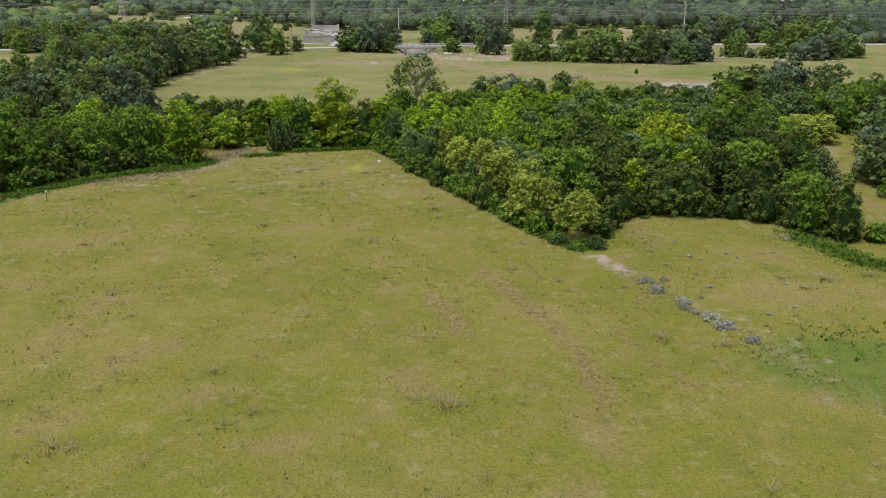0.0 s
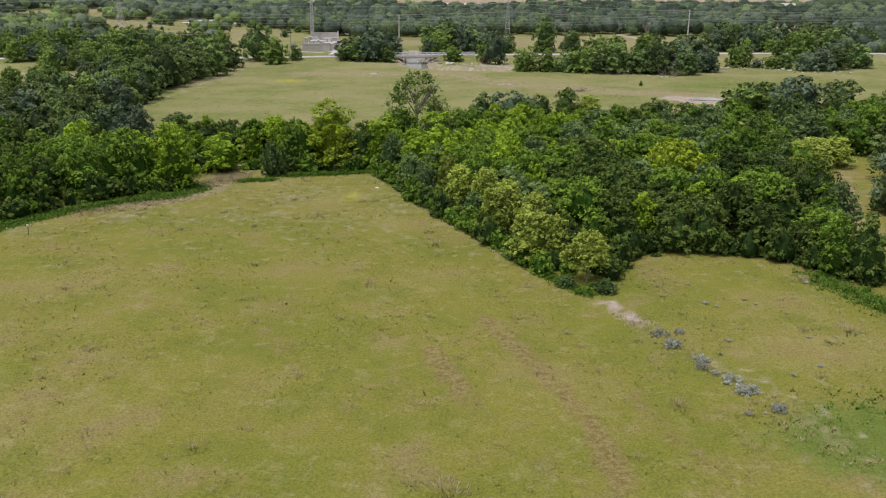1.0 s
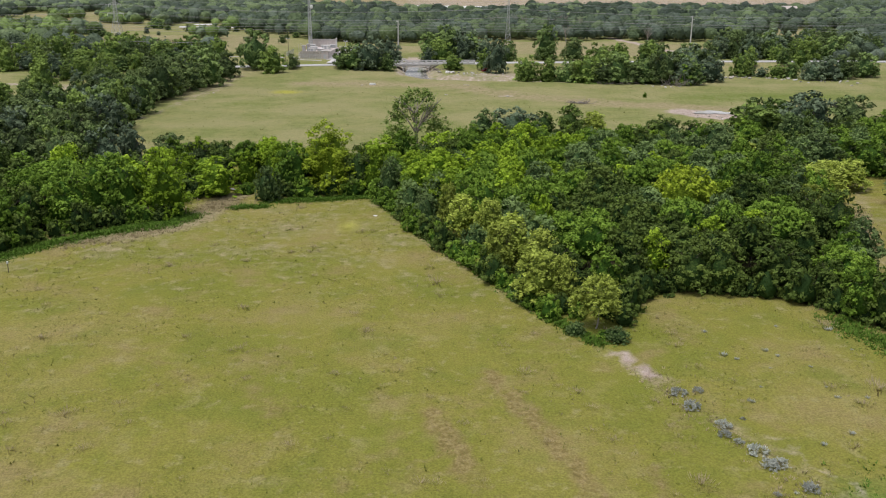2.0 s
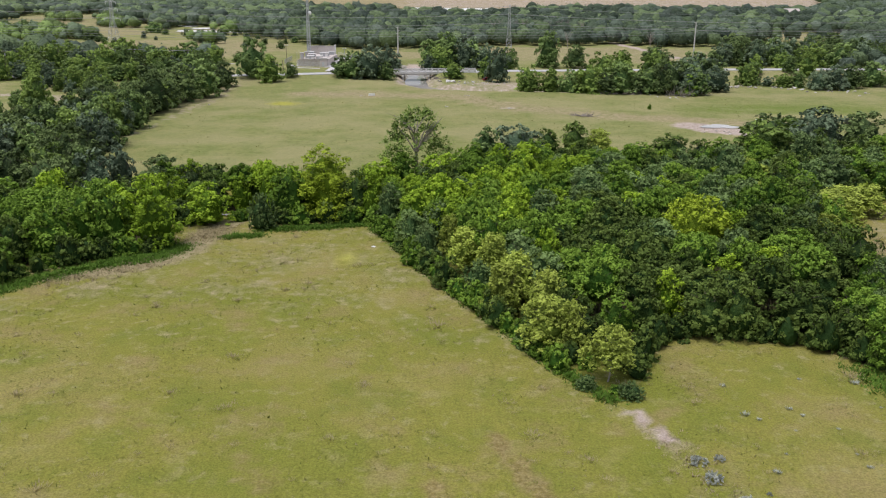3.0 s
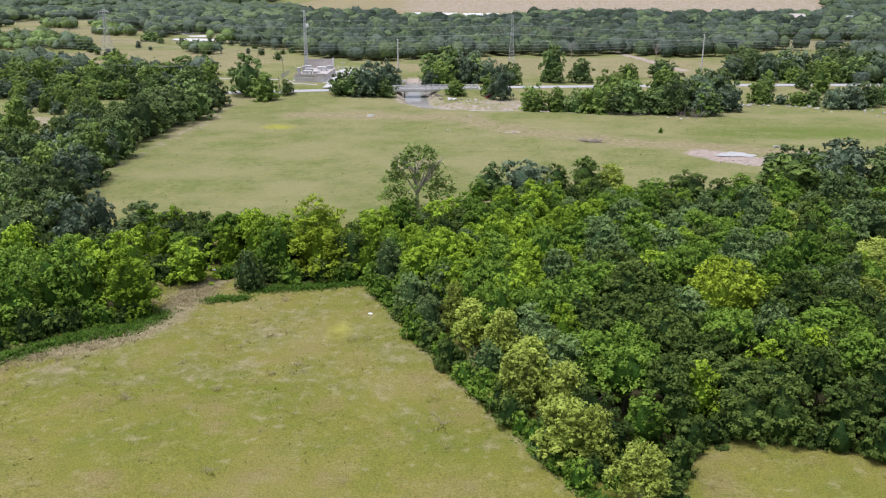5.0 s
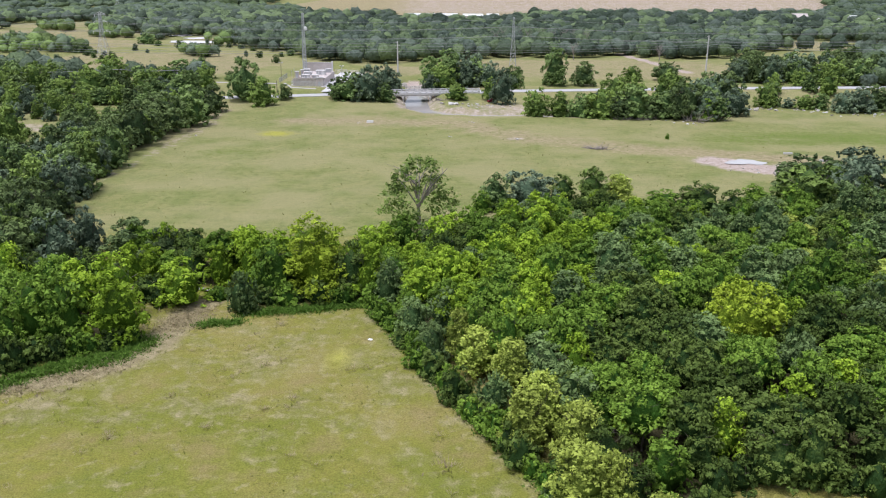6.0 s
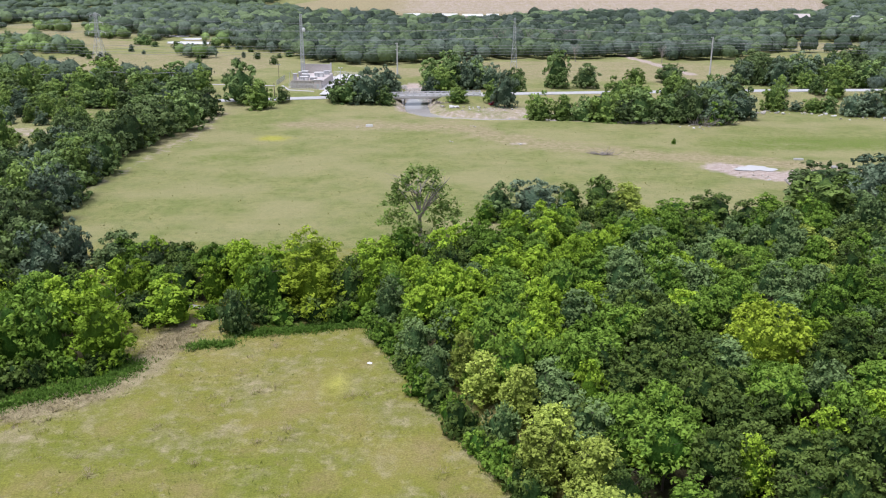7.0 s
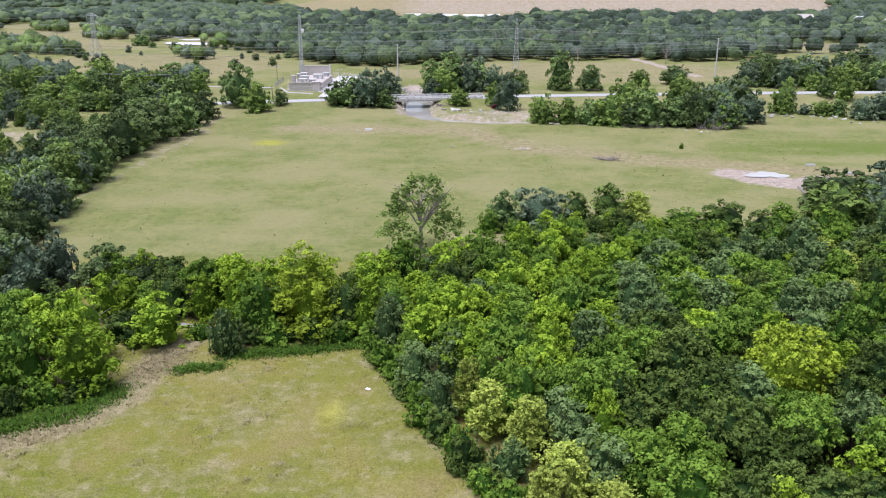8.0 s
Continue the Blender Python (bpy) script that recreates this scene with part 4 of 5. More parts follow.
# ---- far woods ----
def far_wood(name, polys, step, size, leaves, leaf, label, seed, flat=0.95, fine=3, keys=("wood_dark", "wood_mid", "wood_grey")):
    """Woods seen from far off: separate crowns of clumped sprays, three kinds of tree mixed."""
    r = np.random.default_rng(seed)
    pts = np.array(sum((scatter(poly, step, seed) for poly in polys), []))
    for a, b, c, d in FAR_FIELDS:
        pts = pts[np.hypot((pts[:, 0] - a) / c, (pts[:, 1] - b) / d) > 1]
    pts = pts[(away(pts[:, 0], pts[:, 1], CREEK) > 9) & (np.abs(pts[:, 1] - road_y(pts[:, 0])) > 9)]
    pts = pts[np.abs(pts[:, 0]) < 80 + 0.62 * pts[:, 1]]
    kinds = r.choice(3, len(pts), p=(0.40, 0.34, 0.26))
    dome_v, dome_f = dome(fine, -0.62)
    for kind, (key, tint) in enumerate(zip(keys, ("dark green", "mid-green", "greyish green"))):
        q = pts[kinds == kind]
        n = len(q)
        s = size * r.uniform(0.7, 1.35, n)
        tall = s * r.uniform(0.85, 1.25, n) * flat
        base = height(q[:, 0], q[:, 1])
        # each crown: a lumpy dome of leaf clumps, with loose sprays standing off it
        lobes = 12
        c = r.normal(size=(n, lobes, 3))
        c[:, :, 2] = np.abs(c[:, :, 2]) * 0.9 - 0.1
        c /= np.linalg.norm(c, axis=2)[:, :, None]
        # crowns are paler in tone towards the west
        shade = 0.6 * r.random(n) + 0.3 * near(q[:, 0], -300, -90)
        nv = len(dome_v)
        dot = np.einsum("vk,nlk->nvl", dome_v, c)
        best = dot.argmax(2)
        bulge = 0.66 + 0.40 * np.exp((dot.max(2) - 1) / 0.09) + r.normal(size=(n, nv)) * 0.05
        off = dome_v[None] * bulge[:, :, None]
        pts3 = np.stack([q[:, None, 0] + off[:, :, 0] * s[:, None], q[:, None, 1] + off[:, :, 1] * s[:, None], base[:, None] + np.maximum(tall[:, None] * (0.72 + off[:, :, 2]), -0.3)], 2)
        faces = (dome_f[None] + (np.arange(n) * nv)[:, None, None]).reshape(-1, 3)
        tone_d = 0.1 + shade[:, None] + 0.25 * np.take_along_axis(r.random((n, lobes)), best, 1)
        i = np.repeat(np.arange(n), leaves)
        k = r.integers(0, nv, len(i))
        d = dome_v[k]
        p = pts3[i, k] + d * (s[i] * r.uniform(-0.02, 0.16, len(i)))[:, None] + r.normal(size=d.shape) * leaf * 0.5
        nrm = d + np.array([0, 0, 0.25]) + r.normal(size=d.shape) * 0.45
        nrm /= np.linalg.norm(nrm, axis=1)[:, None]
        t = np.cross(nrm, r.normal(size=d.shape))
        t /= np.linalg.norm(t, axis=1)[:, None] + 1e-9
        b = np.cross(nrm, t)
        z = leaf * np.clip(r.lognormal(0, 0.28, len(p)), 0.5, 1.6)[:, None]
        v = np.stack([p - t * z * 0.6 - b * z * 0.5, p - t * z * 0.6 + b * z * 0.5, p + t * z * 0.8], 1).reshape(-1, 3)
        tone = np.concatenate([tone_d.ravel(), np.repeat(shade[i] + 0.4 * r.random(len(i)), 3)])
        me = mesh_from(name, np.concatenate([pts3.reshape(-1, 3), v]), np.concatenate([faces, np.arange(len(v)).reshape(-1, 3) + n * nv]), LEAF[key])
        me.polygons.foreach_set("use_smooth", np.ones(len(me.polygons), bool))
        me.attributes.new("tone", "FLOAT", "POINT").data.foreach_set("value", tone.astype(np.float32))
        tagged(part(name, me, None), f"{tint} {label}", "woodland", kind="stuff")


FAR_A = [(-155, 665), (-129, 623), (-99, 585), (-68, 560), (-42, 553), (-24, 566), (6, 562), (29, 570), (58, 592), (98, 625), (127, 597), (164, 606), (222, 672), (330, 640), (460, 700), (460, 830), (-330, 840), (-318, 858), (-276, 772), (-258, 724), (-246, 712), (-252, 770), (-236, 800), (-206, 790), (-181, 702)]
FAR_A2 = [(-330, 618), (-300, 624), (-268, 622), (-258, 632), (-275, 646), (-300, 692), (-335, 712), (-430, 690)]
FAR_CLUMPS = [[(-420, 891), (-397, 866), (-372, 851), (-372, 862), (-401, 915), (-427, 925)], [(-322, 782), (-303, 770), (-280, 763), (-303, 822), (-329, 872), (-352, 870)], [(-195, 619), (-180, 605), (-165, 592), (-160, 600), (-178, 625)], [(-186, 678), (-178, 676), (-176, 688), (-184, 690)], [(-212, 740), (-203, 738), (-200, 750), (-210, 752)]]
FAR_A3 = [(-300, 475), (-150, 465), (-128, 450), (-130, 490), (-180, 512), (-300, 520)]
FAR_A5 = [(180, 455), (400, 470), (400, 640), (260, 640), (235, 560), (205, 500)]
FAR_B = [(-800, 830), (700, 830), (900, 1120), (-1000, 1120)]
FAR_C = [(-1300, 1130), (-120, 1130), (-210, 1200), (-300, 1480), (-1500, 1500)]
FAR_D = [(60, 1130), (1200, 1130), (1400, 1500), (640, 1620), (500, 1300), (380, 1220), (100, 1190)]
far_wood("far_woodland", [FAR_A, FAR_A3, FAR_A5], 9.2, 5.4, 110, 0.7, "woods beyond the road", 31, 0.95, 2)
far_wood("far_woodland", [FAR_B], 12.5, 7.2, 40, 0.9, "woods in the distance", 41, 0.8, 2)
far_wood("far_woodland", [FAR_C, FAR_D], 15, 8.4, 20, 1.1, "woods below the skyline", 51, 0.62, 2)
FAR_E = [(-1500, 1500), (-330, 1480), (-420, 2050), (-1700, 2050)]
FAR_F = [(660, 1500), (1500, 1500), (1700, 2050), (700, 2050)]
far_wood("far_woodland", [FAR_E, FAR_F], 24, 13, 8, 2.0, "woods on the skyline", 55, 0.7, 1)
KEEP_FIELDS, FAR_FIELDS = FAR_FIELDS, ()
far_wood("field_scrub", [FAR_A2] + FAR_CLUMPS, 7.5, 4.4, 110, 0.75, "scrub in the far field", 61, 0.95, 2, ("far_dark", "far_mid", "far_grey"))
FAR_FIELDS = KEEP_FIELDS

# ---- herbs and grass ----
def tufts(name, places, size, blades, leafkey, label, category, seed, spread=0.5, thin=0.22):
    """Tufts of pointed blades on the ground."""
    r = np.random.default_rng(seed)
    pts = np.repeat(np.asarray(places, float), blades, 0)
    n = len(pts)
    s = np.repeat(size * r.lognormal(0, 0.35, len(places)), blades)
    a = r.uniform(0, 2 * np.pi, n)
    out = np.stack([np.cos(a), np.sin(a)], 1)
    off = out * (s * r.uniform(0, spread, n))[:, None]
    base = np.stack([pts[:, 0] + off[:, 0], pts[:, 1] + off[:, 1], height(pts[:, 0], pts[:, 1]) - 0.03], 1)
    tip = base + np.stack([out[:, 0] * s * 0.5, out[:, 1] * s * 0.5, s * r.uniform(0.35, 0.9, n)], 1)
    side = np.stack([-out[:, 1], out[:, 0], np.zeros(n)], 1) * (s * thin)[:, None]
    v = np.stack([base - side, base + side, tip], 1).reshape(-1, 3)
    return tagged(part(name, mesh_from(name, v, np.arange(len(v)).reshape(-1, 3), LEAF[leafkey]), None), label, category, kind="stuff")


def field_points(n, seed, box, keep):
    r = np.random.default_rng(seed)
    q = np.stack([r.uniform(box[0], box[1], n), r.uniform(box[2], box[3], n)], 1)
    return q[keep(q[:, 0], q[:, 1])]


def open_field(x, y):
    bad = np.zeros(np.shape(x), bool)
    for poly in (WOOD, BACK_HEDGE, LEFT_HEDGE):
        bad |= inside(x, y, poly)
    clump = np.sin(x * 0.35 + 2 * np.sin(y * 0.11)) + np.sin(y * 0.29 + 2 * np.sin(x * 0.13))
    return ~bad & (clump > -0.6) & (np.abs(x) < 20 + y * 0.55)


def beside(line, wide, n, seed):
    """Points scattered along a line, thinning out to both sides."""
    r = np.random.default_rng(seed)
    k = r.uniform(0, len(line) - 1.001, n)
    i, f = k.astype(int), (k % 1)[:, None]
    a = np.array(line, float)
    return a[i] * (1 - f) + a[i + 1] * f + r.normal(size=(n, 2)) * wide


tufts("meadow_grass", field_points(52000, 71, (-80, 62, 44, 168), open_field), 0.15, 3, "meadow", "green grass tufts in the meadow", "grass", 72, 0.9)
tufts("dry_grass", field_points(14000, 73, (-80, 62, 44, 168), open_field), 0.15, 3, "straw", "dry straw-coloured tufts in the meadow", "grass", 74, 0.9)
tufts("hedge_weeds", np.concatenate([beside([(-74, 118), (-68, 127), (-62, 138), (-55, 145.5), (-48.5, 149), (-45.5, 155)], 1.3, 7000, 75), beside([(-35, 166), (-26, 167.5), (-17, 170)], 0.9, 3200, 76), beside([(-40, 161), (-34, 162.5)], 0.7, 700, 77), beside([(46, 113), (49, 106), (51, 100), (58, 96)], 1.3, 2200, 78), beside([(33, 76), (39, 78), (46, 75)], 2.2, 130, 88), beside([(-16, 169), (-3, 141), (6, 124), (12, 112), (17, 104)], 0.6, 2500, 87)]), 0.30, 5, "weed", "rank green weeds at the foot of the hedge", "weeds", 79, 1.0)
tufts("tall_straw", np.concatenate([beside([(-45, 158), (-43, 163), (-41, 167)], 2.2, 1300, 80), beside([(-60, 136), (-53, 142), (-46, 147)], 1.5, 900, 81), beside([(20, 98), (26, 84), (33, 66)], 1.1, 500, 82), beside([(73, 167), (67, 152), (64, 140)], 1.0, 900, 83)]), 0.22, 5, "straw", "tall dry grass bleached to straw", "grass", 84, 1.0)
tufts("pale_grass", field_points(620, 91, (-80, 62, 40, 165), open_field), 0.32, 80, "straw", "bleached pale grass clumps in the meadow", "grass", 92, 2.3, 0.06)
tufts("meadow_weeds", field_points(160, 93, (-80, 62, 40, 165), open_field), 0.16, 60, "meadow", "darker green rank grass clumps in the meadow", "grass", 94, 2.6, 0.12)
tufts("silver_weeds", np.concatenate([field_points(16, 95, (24, 50, 72, 112), open_field), [(29.4, 108), (38.4, 110), (35.7, 101.6), (38.3, 99), (29.6, 91), (38.3, 92), (41.2, 92), (36.7, 85), (31, 100.6)]]), 0.26, 60, "sage", "small silvery weeds dotted in the meadow", "weeds", 96, 0.9, 0.10)
tufts("pasture_grass", field_points(4200, 85, (-95, 120, 205, 360), lambda x, y: inside(x, y, [(-70, 206), (-92, 240), (-93, 330), (-60, 400), (-20, 360), (120, 345), (110, 280), (70, 255), (0, 225)])), 0.24, 3, "meadow", "coarse grass clumps in the pasture", "grass", 86, 0.9)

# ---- road bridge ----
def bridge():
    thing = tagged(new("road_bridge"), "pale concrete road bridge over a creek", "bridge")
    deck = bmesh.new()
    rows = []
    for x in np.linspace(-35, 5, 11):
        y, z = float(road_y(x)), float(road_z(x))
        rows.append([deck.verts.new((x, y + o, z + h)) for o, h in ((-4.5, -0.06), (4.5, -0.06), (4.5, -0.5), (3.8, -0.5), (3.8, -1.1), (-3.8, -1.1), (-3.8, -0.5), (-4.5, -0.5))])
    for a, b in zip(rows, rows[1:]):
        for k in range(8):
            deck.faces.new((a[k], a[(k + 1) % 8], b[(k + 1) % 8], b[k]))
    deck.faces.new(rows[0]), deck.faces.new(rows[-1][::-1])
    bmesh.ops.recalc_face_normals(deck, faces=deck.faces)
    part("deck", deck, CONCRETE, thing)
    for side in (-4.25, 4.25):
        for lo, hi, name in ((0.0, 0.28, "kerb"), (0.62, 0.92, "rail")):
            bm, rows = bmesh.new(), []
            for x in np.linspace(-35, 5, 9):
                y, z = float(road_y(x)) + side, float(road_z(x))
                rows.append([bm.verts.new((x, y + o, z + h)) for o, h in ((-0.17, lo), (0.17, lo), (0.17, hi), (-0.17, hi))])
            for a, b in zip(rows, rows[1:]):
                for k in range(4):
                    bm.faces.new((a[k], a[(k + 1) % 4], b[(k + 1) % 4], b[k]))
            bm.faces.new(rows[0]), bm.faces.new(rows[-1][::-1])
            bmesh.ops.recalc_face_normals(bm, faces=bm.faces)
            part(name, bm, CONCRETE, thing)
        for x in np.linspace(-34.6, 4.6, 15):
            y, z = float(road_y(x)) + side, float(road_z(x))
            part("rail_post", block(bmesh.new(), x - 0.35, x + 0.35, y - 0.14, y + 0.14, z + 0.28, z + 0.62), CONCRETE, thing)
    for x in (-27.8, -16.3, -5):
        y, z = float(road_y(x)), float(road_z(x))
        pier = part("pier", block(bmesh.new(), x - 0.5, x + 0.5, y - 4.6, y + 4.6, z - 1.9, z - 1.1, 0.08), CONCRETE, thing)
        for o in (-3.6, 0, 3.6):
            part("column", rod(bmesh.new(), (x, y + o, z - 1.9), (x, y + o, at_ground(x, y + o, 0.4)), 0.42, 0.42, 12), CONCRETE, pier)
    for x in (-35.5, 5.5):
        y, z = float(road_y(x)), float(road_z(x))
        part("abutment", block(bmesh.new(), x - 0.6, x + 0.6, y - 5.2, y + 5.2, z - 3.4, z - 0.1), CONCRETE, thing)


bridge()


# ---- masts, poles and wires ----
def lattice(bm, x, y, z0, z1, w0, w1, panels, r):
    """The bracing between four tapering legs."""
    def corner(k, f):
        w = (w0 + (w1 - w0) * f) / 2
        return Vector((x + (w if k in (0, 3) else -w), y + (w if k < 2 else -w), z0 + (z1 - z0) * f))
    fs = [1 - (1 - i / panels) ** 1.0 for i in range(panels + 1)]
    for a, b in zip(fs, fs[1:]):
        for k in range(4):
            rod(bm, corner(k, a), corner((k + 1) % 4, b), r, r, 4)
            rod(bm, corner((k + 1) % 4, a), corner(k, b), r, r, 4)
            rod(bm, corner(k, b), corner((k + 1) % 4, b), r, r, 4)
    return bm, corner


def pylon(x, y, high, wide, waist, label):
    thing = tagged(new("transmission_tower"), label, "tower", "power line towers")
    z = at_ground(x, y)
    mid = z + high * 0.52
    for z0, z1, w0, w1, panels in ((z, mid, wide, waist, 4), (mid, z + high, waist, 0.5 * waist, 5)):
        bm, corner = lattice(bmesh.new(), x, y, z0, z1, w0, w1, panels, 0.055)
        part("bracing", bm, GALV, thing)
        for k in range(4):
            part("leg", rod(bmesh.new(), corner(k, 0), corner(k, 1), 0.13, 0.10, 4), GALV, thing)
    return thing, mid


for x, y, high, wide, waist, arms, label in ((26, 553, 27.7, 3.6, 1.7, (), "slim galvanised lattice tower in a dry field"), (-233, 596, 27.0, 7.0, 2.2, ((0.58, 5.4), (0.8, 4.2), (0.97, 3.4)), "steel lattice pylon with two crossarms in a field"), (-520, 1345, 30, 7, 2.6, ((0.7, 6), (0.86, 5)), "distant steel lattice pylon"), (420, 640, 30, 6, 2.4, ((0.7, 6), (0.86, 5)), "steel lattice pylon beyond the woods")):
    thing, mid = pylon(x, y, high, wide, waist, label)
    z = at_ground(x, y)
    for f, half in arms:
        for s in (-1, 1):
            bm = bmesh.new()
            tip = Vector((x + s * half, y, z + high * f))
            for o in (-0.9, 0.9):
                rod(bm, (x, y + o, z + high * f), tip, 0.06, 0.06, 4)
                rod(bm, (x, y + o * 0.6, z + high * f + 1.5), tip, 0.06, 0.06, 4)
            arm = part("crossarm", bm, GALV, thing)
            part("insulator", rod(bmesh.new(), tip, tip - Vector((0, 0, 1.6)), 0.12, 0.12, 6), WHITE, arm)

for x, y, high, lean in ((-38, 512, 16.4, 0.0), (126, 508, 20.4, 0.0)):
    thing = tagged(new("monopole"), "tall pale concrete power pole in a field", "utility pole", "concrete power poles")
    z = at_ground(x, y)
    part("pole", rod(bmesh.new(), (x, y, z - 0.3), (x, y, z + high), 0.46, 0.26, 10), CONCRETE, thing)
    for k in range(4):
        h = z + high - 0.6 - k * 1.6
        part("insulator", rod(bmesh.new(), (x, y, h), (x + (1 if k % 2 else -1) * 1.1, y, h + 0.35), 0.10, 0.07, 6), WHITE, thing)


def wire(ax, ay, az, bx, by, bz, sag, r, label):
    c = bpy.data.curves.new("power_line", "CURVE")
    c.dimensions, c.bevel_depth, c.bevel_resolution = "3D", r, 0
    sp = c.splines.new("POLY")
    n = 24
    sp.points.add(n)
    for i in range(n + 1):
        k = i / n
        sp.points[i].co = (ax + (bx - ax) * k, ay + (by - ay) * k, az + (bz - az) * k - 4 * sag * k * (1 - k), 1)
    c.materials.append(WIRE)
    tagged(new("power_line", c), label, "cable", "overhead wires")


for k, (h, o) in enumerate(((15.8, 0), (14.2, 0.9), (12.6, -0.9), (11.2, 0.9))):
    wire(-330, 515 + o, h + 3, -38, 512 + o, h, 3.2, 0.05, "overhead wire between concrete poles")
    wire(-38, 512 + o, h, 126, 508 + o, h + 3.6, 1.8, 0.05, "overhead wire between concrete poles")
    wire(126, 508 + o, h + 3.6, 420, 520 + o, h + 4, 3.2, 0.05, "overhead wire between concrete poles")
for h, o in ((21.6, -6), (21.6, 6), (16.5, -6), (16.5, 6), (26, 0)):
    wire(-233, 596 + o, h, 26, 553 + o * 0.25, h + 0.6, 3.5, 0.05, "overhead wire between lattice towers")
    wire(26, 553 + o * 0.25, h + 0.6, 420, 640 + o, h + 1, 6, 0.05, "overhead wire between lattice towers")
    wire(-600, 640 + o, h, -233, 596 + o, h, 4, 0.05, "overhead wire between lattice towers")


def wood_pole(x, y, high, arm):
    thing = tagged(new("utility_pole"), "weathered wooden utility pole by the road", "utility pole", "wooden poles by the road")
    z = at_ground(x, y)
    part("pole", rod(bmesh.new(), (x, y, z - 0.3), (x, y, z + high), 0.19, 0.13, 8), CREOSOTE, thing)
    if arm:
        bar = part("crossarm", block(bmesh.new(), x - 1.2, x + 1.2, y - 0.18, y - 0.06, z + high - 0.5, z + high - 0.36), CREOSOTE, thing)
        for dx in (-1.1, 0.6, 1.1):
            part("insulator", rod(bmesh.new(), (x + dx, y - 0.12, z + high - 0.36), (x + dx, y - 0.12, z + high - 0.1), 0.07, 0.05, 6), WHITE, bar)
        can = part("transformer", rod(bmesh.new(), (x + 0.4, y - 0.25, z + high - 2.2), (x + 0.4, y - 0.25, z + high - 1.2), 0.26, 0.26, 10), GALV, thing, "grey steel transformer can")
    return z + high - 0.1


tops = [(x, y, wood_pole(x, y, h, arm)) for x, y, h, arm in ((-208, 410, 10, True), (-152, 418, 10.5, True), (-128, 421, 10.5, True), (-83, 416, 6.4, False))]
for a, b in zip(tops[:3], tops[1:3]):
    for o in (-1.1, 0.6, 1.1):
        wire(a[0] + o, a[1], a[2], b[0] + o, b[1], b[2], 0.6, 0.04, "overhead wire on wooden poles")


# ---- fenced equipment yard ----
def slab(name, x0, x1, y0, y1, z, material, label):
    return tagged(part(name, block(bmesh.new(), x0, x1, y0, y1, z - 0.25, z, 0.03), material), label, "paving", kind="structure")


slab("pavement_yard", -67, -54, 434, 496, 1.56, CONCRETE, "pale concrete yard inside the fence")
slab("pavement_plinth", -82, -67.2, 441, 487, 1.55, CONCRETE, "pale concrete base under the equipment")
wall = tagged(new("block_wall"), "tall tan masonry screen wall with capped ends", "wall")
for i in range(3):
    x0 = -84 + i * 4.7
    part("wall_panel", block(bmesh.new(), x0, x0 + 4.62, 488, 488.4, 1.3, 7.3, 0.04), BLOCK, wall)
part("coping", block(bmesh.new(), -84, -69.9, 487.85, 488.55, 7.3, 7.5), CONCRETE, wall)
for x in (-84.3, -69.8):
    part("pilaster", block(bmesh.new(), x - 0.35, x + 0.35, 487.7, 488.7, 1.3, 8.1, 0.05), CONCRETE, wall)

low = tagged(new("retaining_wall"), "grey stone block retaining wall in courses", "wall")
random.seed(31)
for row in range(8):
    x = -80.5 + (row % 2) * 0.45
    while x < -66.5:
        w = random.uniform(0.8, 1.15)
        part("block", block(bmesh.new(), x, x + w - 0.05, 438 + random.uniform(-0.05, 0.05), 438.7, 0.9 + row * 0.52, 0.9 + row * 0.52 + 0.48, 0.04), STONE, low)
        x += w
tagged(part("pavement_terrace", block(bmesh.new(), -80.6, -66.6, 439, 474, 1.3, 4.4, 0.05), BLOCK), "raised stone-edged terrace under the equipment", "paving", kind="structure")
for name, x0, x1, y0, y1, z0, z1, mat, label in (
        ("control_cabinet", -80.3, -78.8, 444, 446, 4.4, 7.4, BLOCK, "tan metal control cabinet on a terrace"),
        ("control_cabinet", -78.4, -77.2, 447, 449, 4.4, 7.8, BLOCK, "tan metal control cabinet on a terrace"),
        ("equipment_shelter", -76.8, -73.4, 442, 445, 4.4, 6.2, WHITE, "low white flat-roofed equipment shelter"),
        ("equipment_shelter", -72.6, -69.6, 443, 446, 4.4, 5.9, BLOCK, "low tan flat-roofed equipment shelter"),
        ("equipment_shelter", -79.4, -75, 455, 458, 4.4, 6.0, GALV, "low grey steel equipment shelter"),
        ("equipment_shelter", -73, -69, 458, 462, 4.4, 6.4, WHITE, "white flat-roofed equipment shelter"),
        ("storage_shed", -69.6, -66.4, 436.6, 439, 1.55, 5.6, BLOCK, "small brown shed against the terrace"),
        ("generator_box", -80, -77.4, 464, 467, 4.4, 6.4, GALV, "grey steel generator box"),
        ("generator_box", -70, -67.5, 468, 470, 4.4, 6.2, GALV, "grey steel generator box")):
    thing = tagged(new(name), label, "shed" if "shed" in name else "cabinet")
    part("body", block(bmesh.new(), x0, x1, y0, y1, z0, z1 - 0.2, 0.05), mat, thing)
    part("roof", block(bmesh.new(), x0 - 0.25, x1 + 0.25, y0 - 0.25, y1 + 0.25, z1 - 0.2, z1, 0.04), CONCRETE, thing)
    xm = (x0 + x1) / 2
    part("door", block(bmesh.new(), xm - 0.5, xm + 0.5, y0 - 0.05, y0, z0 + 0.1, min(z0 + 2.1, z1 - 0.4)), GALV, thing)
    part("vent", block(bmesh.new(), x0 + 0.3, x0 + 0.9, y0 - 0.04, y0, z1 - 1.1, z1 - 0.5), GALV, thing)


